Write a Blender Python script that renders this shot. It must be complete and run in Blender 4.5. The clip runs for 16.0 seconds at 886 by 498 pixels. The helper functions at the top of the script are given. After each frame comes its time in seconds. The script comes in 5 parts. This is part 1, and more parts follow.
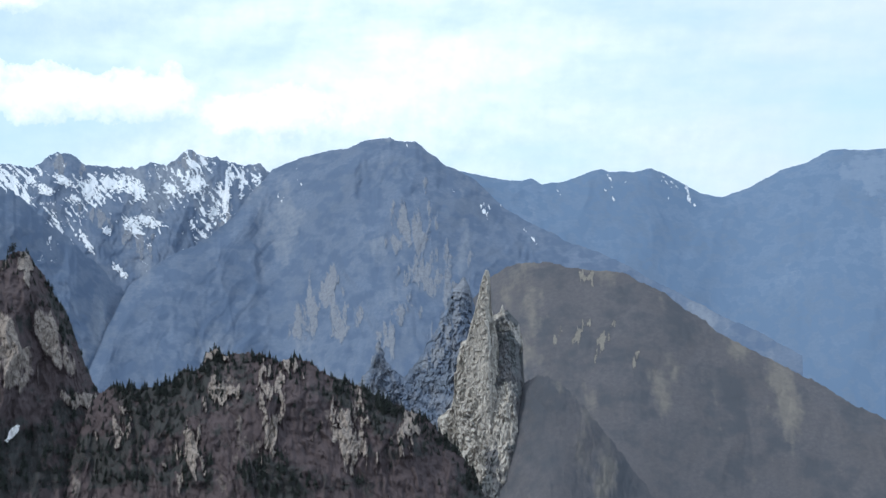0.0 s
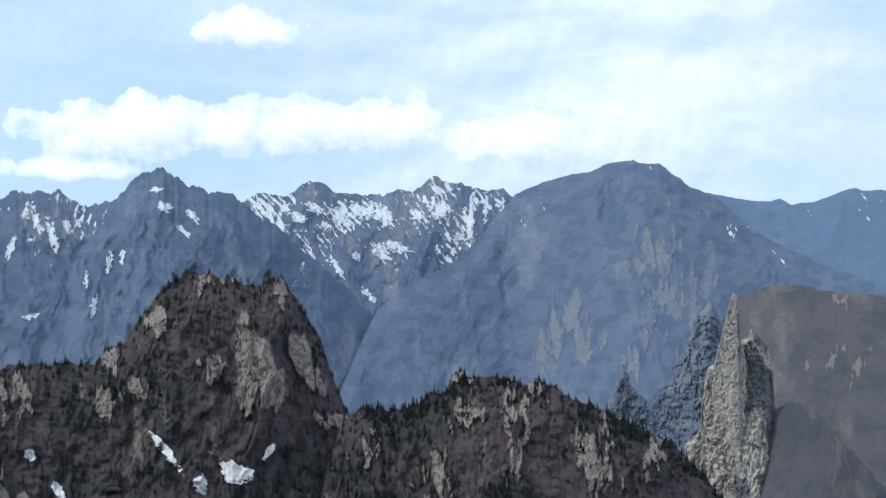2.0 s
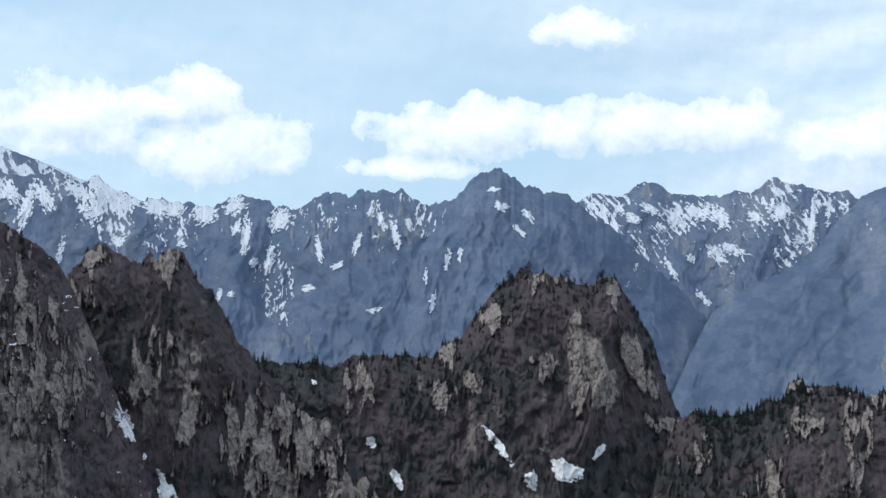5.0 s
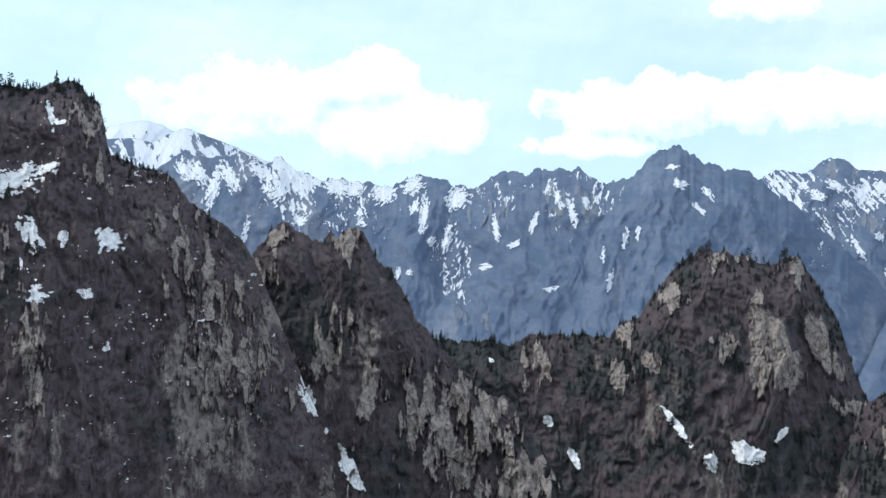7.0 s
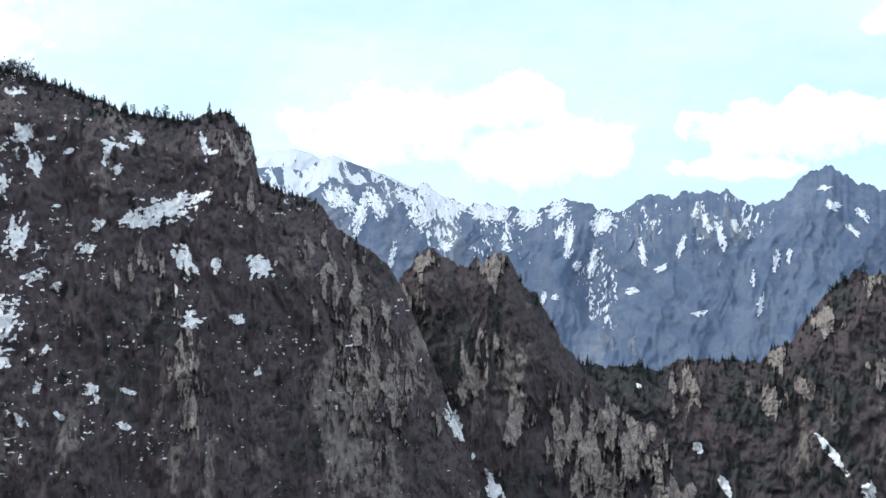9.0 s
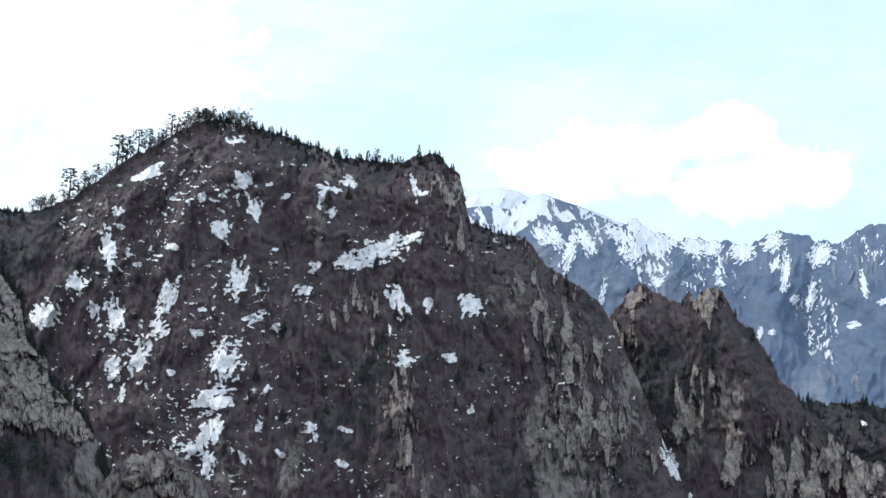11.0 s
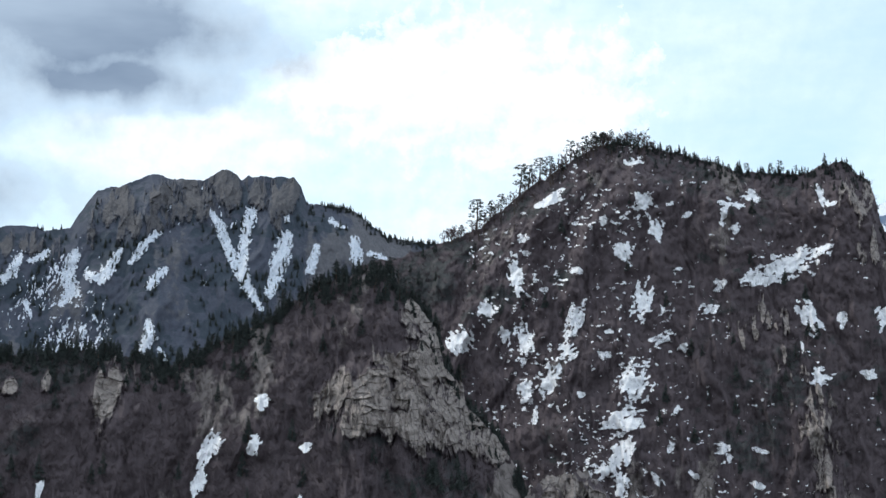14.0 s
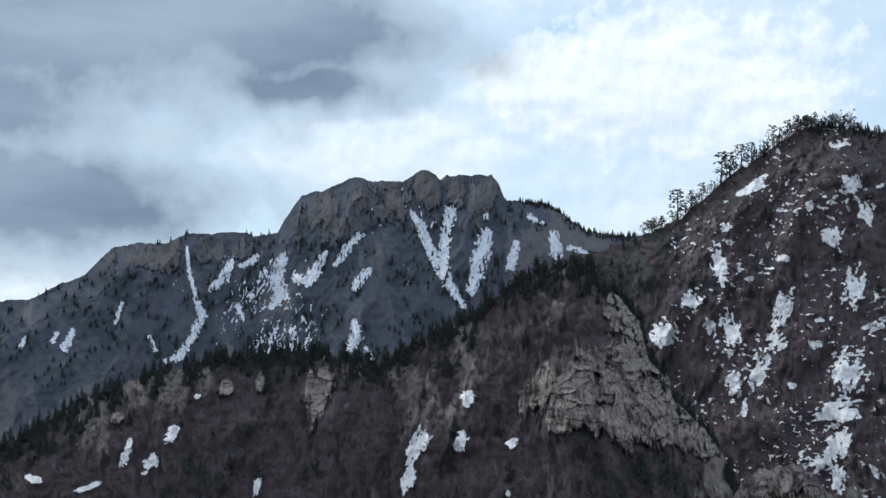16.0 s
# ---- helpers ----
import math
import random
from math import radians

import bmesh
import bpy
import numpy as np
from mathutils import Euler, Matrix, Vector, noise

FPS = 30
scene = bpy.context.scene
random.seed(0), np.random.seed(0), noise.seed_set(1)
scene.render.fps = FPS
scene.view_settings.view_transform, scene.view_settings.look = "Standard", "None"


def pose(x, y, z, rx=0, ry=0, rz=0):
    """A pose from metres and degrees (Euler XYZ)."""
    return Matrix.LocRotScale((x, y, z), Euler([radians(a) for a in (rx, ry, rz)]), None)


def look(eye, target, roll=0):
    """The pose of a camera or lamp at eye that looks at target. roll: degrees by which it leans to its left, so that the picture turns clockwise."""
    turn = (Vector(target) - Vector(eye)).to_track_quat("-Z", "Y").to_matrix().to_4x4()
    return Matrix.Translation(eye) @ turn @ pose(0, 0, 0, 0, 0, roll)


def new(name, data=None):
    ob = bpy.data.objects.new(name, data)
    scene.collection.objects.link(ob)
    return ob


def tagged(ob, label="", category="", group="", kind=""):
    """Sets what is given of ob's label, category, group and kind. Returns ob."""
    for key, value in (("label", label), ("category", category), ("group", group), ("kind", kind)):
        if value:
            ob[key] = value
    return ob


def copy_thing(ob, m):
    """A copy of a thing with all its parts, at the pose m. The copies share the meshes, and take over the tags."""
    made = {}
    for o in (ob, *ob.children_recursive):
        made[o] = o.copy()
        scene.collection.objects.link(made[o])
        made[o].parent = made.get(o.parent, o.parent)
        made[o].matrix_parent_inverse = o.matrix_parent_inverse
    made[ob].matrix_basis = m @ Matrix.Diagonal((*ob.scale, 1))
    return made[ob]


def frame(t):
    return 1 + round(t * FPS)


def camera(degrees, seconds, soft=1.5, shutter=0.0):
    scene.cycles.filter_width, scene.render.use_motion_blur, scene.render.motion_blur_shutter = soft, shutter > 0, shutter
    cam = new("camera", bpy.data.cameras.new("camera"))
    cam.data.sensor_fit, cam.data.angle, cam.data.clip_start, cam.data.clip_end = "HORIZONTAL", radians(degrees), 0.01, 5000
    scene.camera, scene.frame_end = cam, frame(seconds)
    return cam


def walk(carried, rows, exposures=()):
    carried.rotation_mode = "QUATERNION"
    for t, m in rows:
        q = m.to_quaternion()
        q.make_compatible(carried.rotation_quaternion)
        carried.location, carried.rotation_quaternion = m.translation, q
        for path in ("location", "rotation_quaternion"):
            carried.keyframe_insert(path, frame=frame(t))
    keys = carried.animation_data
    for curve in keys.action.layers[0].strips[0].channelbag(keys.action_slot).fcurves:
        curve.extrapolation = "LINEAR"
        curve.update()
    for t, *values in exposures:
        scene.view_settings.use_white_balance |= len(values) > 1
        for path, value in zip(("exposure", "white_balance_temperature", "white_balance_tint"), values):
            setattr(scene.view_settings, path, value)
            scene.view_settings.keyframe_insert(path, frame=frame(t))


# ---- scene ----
EYE = 340.0                      # height of the lookout over the valley floor
cam = camera(36.87, 16.0, soft=1.45)
walk(cam, [
    (0, pose(0, 0, 340.0, 92.25, 1.00, 0.00)),
    (0.5, pose(0, 0, 340.0, 92.94, 0.67, 2.98)),
    (1, pose(0, 0, 340.0, 93.34, 1.22, 5.97)),
    (1.5, pose(0, 0, 340.0, 93.32, 1.51, 8.87)),
    (2, pose(0, 0, 340.0, 93.45, 0.93, 10.47)),
    (2.5, pose(0, 0, 340.0, 93.50, -0.23, 12.48)),
    (3, pose(0, 0, 340.0, 93.65, -0.61, 14.29)),
    (3.5, pose(0, 0, 340.0, 93.87, -0.84, 16.71)),
    (4, pose(0, 0, 340.0, 93.82, -0.98, 19.33)),
    (6.5, pose(0, 0, 340.0, 92.80, -1.05, 30.85)),
    (7, pose(0, 0, 340.0, 92.41, -1.24, 32.30)),
    (7.5, pose(0, 0, 340.0, 91.89, -1.04, 34.75)),
    (8, pose(0, 0, 340.0, 92.68, -1.67, 35.72)),
    (10.5, pose(0, 0, 340.0, 94.24, 0.10, 45.23)),
    (11, pose(0, 0, 340.0, 94.83, -0.66, 47.65)),
    (11.5, pose(0, 0, 340.0, 95.10, -1.01, 50.43)),
    (12, pose(0, 0, 340.0, 95.43, -1.05, 53.42)),
    (12.5, pose(0, 0, 340.0, 95.78, -0.61, 56.96)),
    (13, pose(0, 0, 340.0, 95.88, 0.07, 59.96)),
    (13.5, pose(0, 0, 340.0, 95.70, 0.22, 62.18)),
    (14, pose(0, 0, 340.0, 95.70, 0.46, 65.06)),
    (14.5, pose(0, 0, 340.0, 95.65, 0.72, 67.67)),
    (15, pose(0, 0, 340.0, 95.82, 1.02, 69.35)),
    (15.5, pose(0, 0, 340.0, 95.77, 1.11, 71.43)),
    (16, pose(0, 0, 340.0, 95.65, 1.53, 73.80)),
], exposures=[(0.0, 0.35, 5900, 4), (4.0, 0.05, 5850, 5), (7.0, 0.48, 6000, 4), (11.0, 0.6, 6100, 5), (13.5, 0.48, 6100, 5), (16.0, 0.10, 6000, 5)])


# ---------------------------------------------------------------- sky and sun
SUN_AZ, SUN_EL = 112.0, 41.0      # degrees: turned left from +y, above the horizon
CLOUD_WHITE = [(24.96, 8.45, 3.24, 1.32), (23.02, 8.75, 3.53, 1.47), (20.07, 8.7, 2.65, 1.18), (16.64, 8.87, 4.12, 1.32), (12.74, 8.76, 3.24, 1.32), (7.01, 8.01, 5.0, 1.32), (35.19, 9.87, 2.21, 1.32), (36.75, 9.3, 2.35, 0.88), (34.65, 7.45, 4.12, 1.47), (26.38, 6.96, 2.94, 0.65), (18.42, 12.85, 2.65, 0.94), (60.94, 11.6, 5.0, 2.35), (35.32, 9.69, 2.21, 1.32), (33.92, 7.75, 3.24, 1.47), (41.14, 8.61, 4.71, 1.76), (64.29, 12.55, 9.71, 3.82), (68.13, 12.27, 5.0, 1.76), (60.68, 11.7, 2.35, 1.24), (60.26, 10.61, 3.82, 1.32)]
CLOUD_GREY = [(80.92, 15.16, 9.71, 2.65), (78.99, 13.03, 5.0, 1.32), (89.51, 14.72, 11.18, 4.12), (95.49, 11.48, 8.82, 4.41), (90.85, 7.5, 8.82, 2.65)]


class Net:
    """Short hand for node trees."""

    def __init__(self, tree):
        self.t = tree

    def node(self, kind, **values):
        n = self.t.nodes.new(kind)
        for k, v in values.items():
            setattr(n, k, v)
        return n

    def put(self, socket, v):
        if isinstance(v, bpy.types.NodeSocket):
            self.t.links.new(v, socket)
        elif v is not None:
            socket.default_value = v

    def math(self, op, a, b=None, c=None, clamp=False):
        n = self.node("ShaderNodeMath", operation=op, use_clamp=clamp)
        for s, v in zip(n.inputs, (a, b, c)):
            self.put(s, v)
        return n.outputs[0]

    def vec(self, op, a, b=None):
        n = self.node("ShaderNodeVectorMath", operation=op)
        for s, v in zip(n.inputs, (a, b)):
            self.put(s, v)
        return n.outputs["Value" if op == "LENGTH" else "Vector"]

    def noise(self, vector, scale, detail=4.0, rough=0.55, distort=0.0):
        n = self.node("ShaderNodeTexNoise")
        self.put(n.inputs["Vector"], vector)
        n.inputs["Scale"].default_value, n.inputs["Detail"].default_value = scale, detail
        n.inputs["Roughness"].default_value, n.inputs["Distortion"].default_value = rough, distort
        return n.outputs[0]

    def ramp(self, fac, *stops):
        n = self.node("ShaderNodeValToRGB")
        while len(n.color_ramp.elements) < len(stops):
            n.color_ramp.elements.new(0.5)
        for e, (p, c) in zip(n.color_ramp.elements, stops):
            e.position, e.color = p, (*(c if isinstance(c, tuple) else (c, c, c)), 1)
        self.put(n.inputs[0], fac)
        return n.outputs[0]

    def mix(self, fac, a, b):
        n = self.node("ShaderNodeMix", data_type="RGBA")
        self.put(n.inputs["Factor"], fac)
        for s, v in ((n.inputs[6], a), (n.inputs[7], b)):
            self.put(s, (*v, 1) if isinstance(v, tuple) else v)
        return n.outputs[2]


world = bpy.data.worlds.new("sky")
scene.world = world
world.use_nodes = True
world.node_tree.nodes.clear()
w = Net(world.node_tree)
sky = w.node("ShaderNodeTexSky", sky_type="NISHITA", sun_disc=False, sun_elevation=radians(SUN_EL),
             sun_rotation=radians(-SUN_AZ), altitude=900.0, air_density=1.0, dust_density=1.5)
direction = w.node("ShaderNodeTexCoord").outputs["Generated"]
sep = w.node("ShaderNodeSeparateXYZ")
w.put(sep.inputs[0], direction)
az = w.math("MULTIPLY", w.math("ARCTAN2", w.math("MULTIPLY", sep.outputs[0], -1.0), sep.outputs[1]), 57.2958)
el = w.math("MULTIPLY", w.math("ARCSINE", sep.outputs[2]), 57.2958)
comb = w.node("ShaderNodeCombineXYZ")
w.put(comb.inputs[0], az)
w.put(comb.inputs[1], el)
flat = comb.outputs[0]
puff = w.noise(flat, 0.5, 7.0, 0.6)           # billows of a degree or two
drift = w.noise(w.vec("MULTIPLY", flat, (0.5, 1.6, 1.0)), 0.11, 5.0, 0.55)   # long soft streaks
swirl = w.node("ShaderNodeTexNoise")
w.put(swirl.inputs["Vector"], flat)
swirl.inputs["Scale"].default_value, swirl.inputs["Detail"].default_value = 0.16, 5.0
warped = w.vec("ADD", flat, w.vec("MULTIPLY", w.vec("SUBTRACT", swirl.outputs["Color"], (0.5, 0.5, 0.5)), (9.0, 5.0, 0.0)))


def blobs(places, soft, at):
    best = None
    for a, e, hw, hh in places:
        off = w.vec("MULTIPLY", w.vec("SUBTRACT", at, (a, e, 0.0)), (1.0 / hw, 1.0 / hh, 0.0))
        v = w.math("SUBTRACT", 1.0, w.vec("LENGTH", off))
        best = v if best is None else w.math("SMOOTH_MAX", best, v, soft)
    return best


body = blobs(CLOUD_WHITE, 0.25, flat)
over = blobs(CLOUD_WHITE, 0.25, w.vec("ADD", flat, (0.3, 0.8, 0.0)))      # how much cloud hangs above
puff_over = w.noise(w.vec("ADD", flat, (0.25, 0.45, 0.0)), 0.5, 7.0, 0.6)
lit = w.math("ADD", w.math("MULTIPLY", w.math("SUBTRACT", body, over), 0.55), w.math("MULTIPLY_ADD", w.math("SUBTRACT", puff, puff_over), 1.6, 0.5), clamp=True)
white = w.math("ADD", body, w.math("MULTIPLY", w.math("SUBTRACT", puff, 0.5), 2.0))
white = w.ramp(white, (0.02, 0.0), (0.12, 0.55), (0.5, 1.0))
veil = w.ramp(drift, (0.3, 0.0), (0.56, 1.0))
grey = w.math("ADD", blobs(CLOUD_GREY, 0.3, warped), w.math("MULTIPLY_ADD", w.math("SUBTRACT", puff, 0.5), 0.7, 0.3))
grey = w.ramp(grey, (0.0, 0.0), (0.25, 0.55), (0.85, 1.0))
# overcast thickens away from the sun, towards the turn's end
az_turn = w.math("MULTIPLY_ADD", az, 1.0 / 360.0, 0.5)
thick = w.ramp(az_turn, (0.0, 0.9), (0.46, 0.9), (0.525, 0.8), (0.565, 0.2), (0.64, 0.4), (0.7, 0.85), (1.0, 0.9))
blue = w.node("ShaderNodeBackground")
w.put(blue.inputs[0], w.mix(0.6, sky.outputs[0], (6.4, 8.2, 9.6)))
blue.inputs[1].default_value = 0.098
cloud = w.node("ShaderNodeBackground")
tone = w.mix(grey, w.mix(w.ramp(az_turn, (0.46, 0.7), (0.505, 0.0)), w.mix(lit, (0.66, 0.72, 0.82), (1.05, 1.05, 1.04)), (0.60, 0.65, 0.75)), w.mix(w.ramp(drift, (0.35, 0.0), (0.65, 1.0)), (0.205, 0.255, 0.345), (0.37, 0.435, 0.535)))
w.put(cloud.inputs[0], tone)
cloud.inputs[1].default_value = 1.0
cover = w.math("MAXIMUM", w.math("MAXIMUM", white, grey), w.math("MULTIPLY", veil, thick), clamp=True)
both = w.node("ShaderNodeMixShader")
w.put(both.inputs[0], cover)
w.put(both.inputs[1], blue.outputs[0])
w.put(both.inputs[2], cloud.outputs[0])
w.put(w.node("ShaderNodeOutputWorld").inputs[0], both.outputs[0])

sun = new("sun", bpy.data.lights.new("sun", "SUN"))
sun.data.energy, sun.data.angle, sun.data.color = 1.35, radians(6.0), (1.0, 0.94, 0.85)
a, e = radians(SUN_AZ), radians(SUN_EL)
sun.matrix_world = look((-math.sin(a) * math.cos(e) * 900, math.cos(a) * math.cos(e) * 900, EYE + math.sin(e) * 900), (0, 0, EYE))


# ---------------------------------------------------------------- materials
def material(name, rough=0.9):
    m = bpy.data.materials.new(name)
    m.use_nodes = True
    n = Net(m.node_tree)
    bsdf = m.node_tree.nodes["Principled BSDF"]
    bsdf.inputs["Roughness"].default_value = rough
    bsdf.inputs["Specular IOR Level"].default_value = 0.25
    return m, n, bsdf


def relief(n, bsdf, height, strength, distance):
    b = n.node("ShaderNodeBump")
    b.inputs["Strength"].default_value, b.inputs["Distance"].default_value = strength, distance
    n.put(b.inputs["Height"], height)
    n.put(bsdf.inputs["Normal"], b.outputs[0])


def hill_material(name, brush_dark, brush_light, rock_dark, rock_light, green, size=1.0, sharp=0.5, bump=0.8, joints=0.55):
    """Bare brushwood on soil, conifer cover and jointed rock; the rock's place is a layer of the mesh."""
    m, n, bsdf = material(name, 0.92)
    at = n.node("ShaderNodeTexCoord").outputs["Object"]
    layer = n.node("ShaderNodeAttribute", attribute_name="rock").outputs["Fac"]
    wood = n.node("ShaderNodeAttribute", attribute_name="wood").outputs["Fac"]
    coarse = n.noise(at, 0.035 / size, 5.0, 0.6)
    fine = n.noise(at, 0.5 / size, 5.0, 0.7)
    grain = n.noise(n.vec("MULTIPLY", at, (1.0, 1.0, 0.35)), 0.33 / size, 6.0, 0.72, 0.6)
    brush = n.mix(n.ramp(fine, (0.3, 0.0), (0.72, 1.0)), brush_dark, brush_light)
    brush = n.mix(n.ramp(coarse, (0.35, 0.0), (0.65, 0.5)), brush, tuple(0.75 * c for c in brush_light))
    pine = n.math("ADD", wood, n.math("MULTIPLY", n.math("SUBTRACT", n.noise(at, 0.16 / size, 4.0, 0.6), 0.5), 1.6))
    brush = n.mix(n.ramp(pine, (0.51 - 0.045 / sharp, 0.0), (0.51 + 0.045 / sharp, 1.0)), brush, green)
    crack = n.node("ShaderNodeTexVoronoi", feature="DISTANCE_TO_EDGE")
    n.put(crack.inputs["Vector"], n.vec("ADD", n.vec("MULTIPLY", at, (1.0, 1.0, 0.3)), n.vec("MULTIPLY", n.noise(at, 0.12 / size, 3.0), (3.0 * size, 3.0 * size, 3.0 * size))))
    crack.inputs["Scale"].default_value = 0.22 / size
    joint = n.ramp(crack.outputs["Distance"], (0.0, 0.0), (0.06, 1.0))
    stone = n.mix(n.ramp(grain, (0.28, 0.0), (0.7, 1.0)), rock_dark, rock_light)
    stone = n.mix(n.math("MULTIPLY", n.math("SUBTRACT", 1.0, joint), joints), stone, tuple(0.35 * c for c in rock_dark))
    edge = n.math("ADD", layer, n.math("MULTIPLY", n.math("SUBTRACT", n.noise(at, 0.22 / size, 6.0, 0.7), 0.5), 1.3))
    share = n.ramp(edge, (0.5 - 0.12 / sharp * 0.5, 0.0), (0.5 + 0.12 / sharp * 0.5, 1.0))
    n.put(bsdf.inputs["Base Color"], n.mix(share, brush, stone))
    relief(n, bsdf, n.math("ADD", n.math("MULTIPLY", joint, n.math("MULTIPLY", share, joints)), n.math("ADD", fine, grain)), bump, 1.2 * size)
    return m


HILL = hill_material("bare_brush_and_granite", (0.086, 0.066, 0.071), (0.122, 0.095, 0.100), (0.145, 0.121, 0.114), (0.29, 0.248, 0.228), (0.054, 0.054, 0.054), bump=0.4)
CRAG = hill_material("granite_crag", (0.074, 0.057, 0.062), (0.108, 0.084, 0.089), (0.132, 0.110, 0.105), (0.265, 0.226, 0.208), (0.050, 0.050, 0.051), bump=0.4)
SPIRE = hill_material("pale_granite_spires", (0.116, 0.116, 0.133), (0.186, 0.180, 0.186), (0.348, 0.325, 0.307), (0.603, 0.551, 0.499), (0.139, 0.145, 0.151), 0.9, bump=0.5, joints=0.4)
# Purple brush holds painted haze; the tan is taken from the slope's sunlit tone.
SLOPE = hill_material("hazed_brush_slope", (0.092, 0.091, 0.108), (0.134, 0.127, 0.138), (0.138, 0.128, 0.128), (0.205, 0.188, 0.172), (0.080, 0.084, 0.100), 2.0, sharp=0.18, bump=0.35, joints=0.0)
# The cliff mountain's bluish tones are haze painted into its base colour.
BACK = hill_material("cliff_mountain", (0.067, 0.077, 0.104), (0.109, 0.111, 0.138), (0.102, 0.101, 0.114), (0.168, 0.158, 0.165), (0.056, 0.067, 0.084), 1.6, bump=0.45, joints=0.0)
# Aerial haze over the far ranges is painted in as blue base colour.
FAR = hill_material("haze_blue_range", (0.114, 0.151, 0.230), (0.162, 0.197, 0.273), (0.157, 0.186, 0.248), (0.220, 0.246, 0.302), (0.102, 0.138, 0.215), 4.0, sharp=0.25, bump=0.12, joints=0.0)
FARTHEST = hill_material("distant_haze_blue_range", (0.137, 0.195, 0.299), (0.167, 0.224, 0.325), (0.167, 0.222, 0.319), (0.195, 0.246, 0.339), (0.130, 0.188, 0.290), 6.0, bump=0.08, joints=0.0)


def snow_material(name, light, shade):
    m, n, bsdf = material(name, 0.6)
    at = n.node("ShaderNodeTexCoord").outputs["Object"]
    k = n.noise(at, 0.45, 5.0, 0.65)
    n.put(bsdf.inputs["Base Color"], n.mix(n.ramp(k, (0.3, 0.0), (0.62, 1.0)), shade, light))
    relief(n, bsdf, k, 0.5, 0.5)
    return m


SNOW = snow_material("old_snow", (0.90, 0.88, 0.88), (0.58, 0.57, 0.59))
# Snow of the distant faces: duller and bluer than SNOW.
SNOW_FAR = snow_material("far_snow", (0.80, 0.81, 0.85), (0.50, 0.54, 0.62))


def plain(name, dark, light, scale, rough=0.9):
    m, n, bsdf = material(name, rough)
    at = n.node("ShaderNodeTexCoord").outputs["Object"]
    rnd = n.node("ShaderNodeObjectInfo").outputs["Random"]
    k = n.math("ADD", n.noise(at, scale, 4.0, 0.6), n.math("MULTIPLY_ADD", rnd, 0.3, -0.15))
    n.put(bsdf.inputs["Base Color"], n.mix(n.ramp(k, (0.3, 0.0), (0.7, 1.0)), dark, light))
    return m


NEEDLES = plain("pine_needles", (0.046, 0.053, 0.051), (0.078, 0.088, 0.079), 0.8)
BARK = plain("pine_bark", (0.052, 0.037, 0.030), (0.116, 0.087, 0.070), 2.0)
TWIGS = plain("bare_twigs", (0.104, 0.081, 0.086), (0.150, 0.118, 0.122), 0.12)
# Pale cliff stone with the far ranges' haze tint in its colours.
FAR_ROCK = hill_material("pale_hazed_cliff", (0.114, 0.151, 0.230), (0.162, 0.197, 0.273), (0.157, 0.176, 0.226), (0.249, 0.260, 0.295), (0.139, 0.162, 0.209), 2.5, sharp=0.2, bump=0.4, joints=0.25)
# Tan stone; its brush tones repeat the slope's haze tint.
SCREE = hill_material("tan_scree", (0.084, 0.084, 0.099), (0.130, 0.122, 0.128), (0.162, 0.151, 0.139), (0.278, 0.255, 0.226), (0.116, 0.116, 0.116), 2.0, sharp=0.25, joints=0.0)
# Brown stone, but brush tones carry the cliff mountain's painted haze.
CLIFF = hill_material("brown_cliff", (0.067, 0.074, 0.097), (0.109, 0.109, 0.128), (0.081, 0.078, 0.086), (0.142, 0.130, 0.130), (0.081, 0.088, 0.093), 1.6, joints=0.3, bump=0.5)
GRANITE = hill_material("jointed_granite", (0.074, 0.057, 0.062), (0.108, 0.084, 0.089), (0.195, 0.164, 0.150), (0.385, 0.328, 0.294), (0.08, 0.08, 0.07), 0.8, sharp=0.3, bump=0.6)
FLOOR = hill_material("valley_woods", (0.046, 0.046, 0.041), (0.104, 0.087, 0.070), (0.174, 0.151, 0.128), (0.348, 0.313, 0.278), (0.035, 0.042, 0.032), 3.0)

# ---------------------------------------------------------------- noise
PERM = np.concatenate([np.random.RandomState(7).permutation(256)] * 3)
GRAD = np.random.RandomState(8).normal(size=(256, 3))
GRAD /= np.linalg.norm(GRAD, axis=1)[:, None]
TURN_X, TURN_Y = (f(np.arange(256) * 2.399963).astype(np.float32) for f in (np.cos, np.sin))


def perlin(x, y, z=0.0):
    """Gradient noise in the plane; z picks one of many patterns."""
    x, y = np.broadcast_arrays(np.asarray(x, np.float32), np.asarray(y, np.float32))
    flx, fly = np.floor(x), np.floor(y)
    fx, fy = x - flx, y - fly
    xi, yi = flx.astype(np.int32), fly.astype(np.int32)
    ux, uy = fx * fx * fx * (fx * (fx * 6 - 15) + 10), fy * fy * fy * (fy * (fy * 6 - 15) + 10)
    layer = int(abs(z) * 37.7) & 255
    sides = []
    for dx in (0, 1):
        col = PERM[(xi + dx + layer) & 255]
        k0, k1 = PERM[(col + yi) & 255], PERM[(col + yi + 1) & 255]
        low = TURN_X[k0] * (fx - dx) + TURN_Y[k0] * fy
        high = TURN_X[k1] * (fx - dx) + TURN_Y[k1] * (fy - 1)
        sides.append(low + (high - low) * uy)
    return (sides[0] + (sides[1] - sides[0]) * ux) * 1.4


def fbm(x, y, z=0.0, octaves=5, gain=0.5):
    s, a, f = 0.0, 1.0, 1.0
    for k in range(octaves):
        s, a, f = s + a * perlin(x * f + 17.3 * k, y * f, z * f), a * gain, f * 2.03
    return s


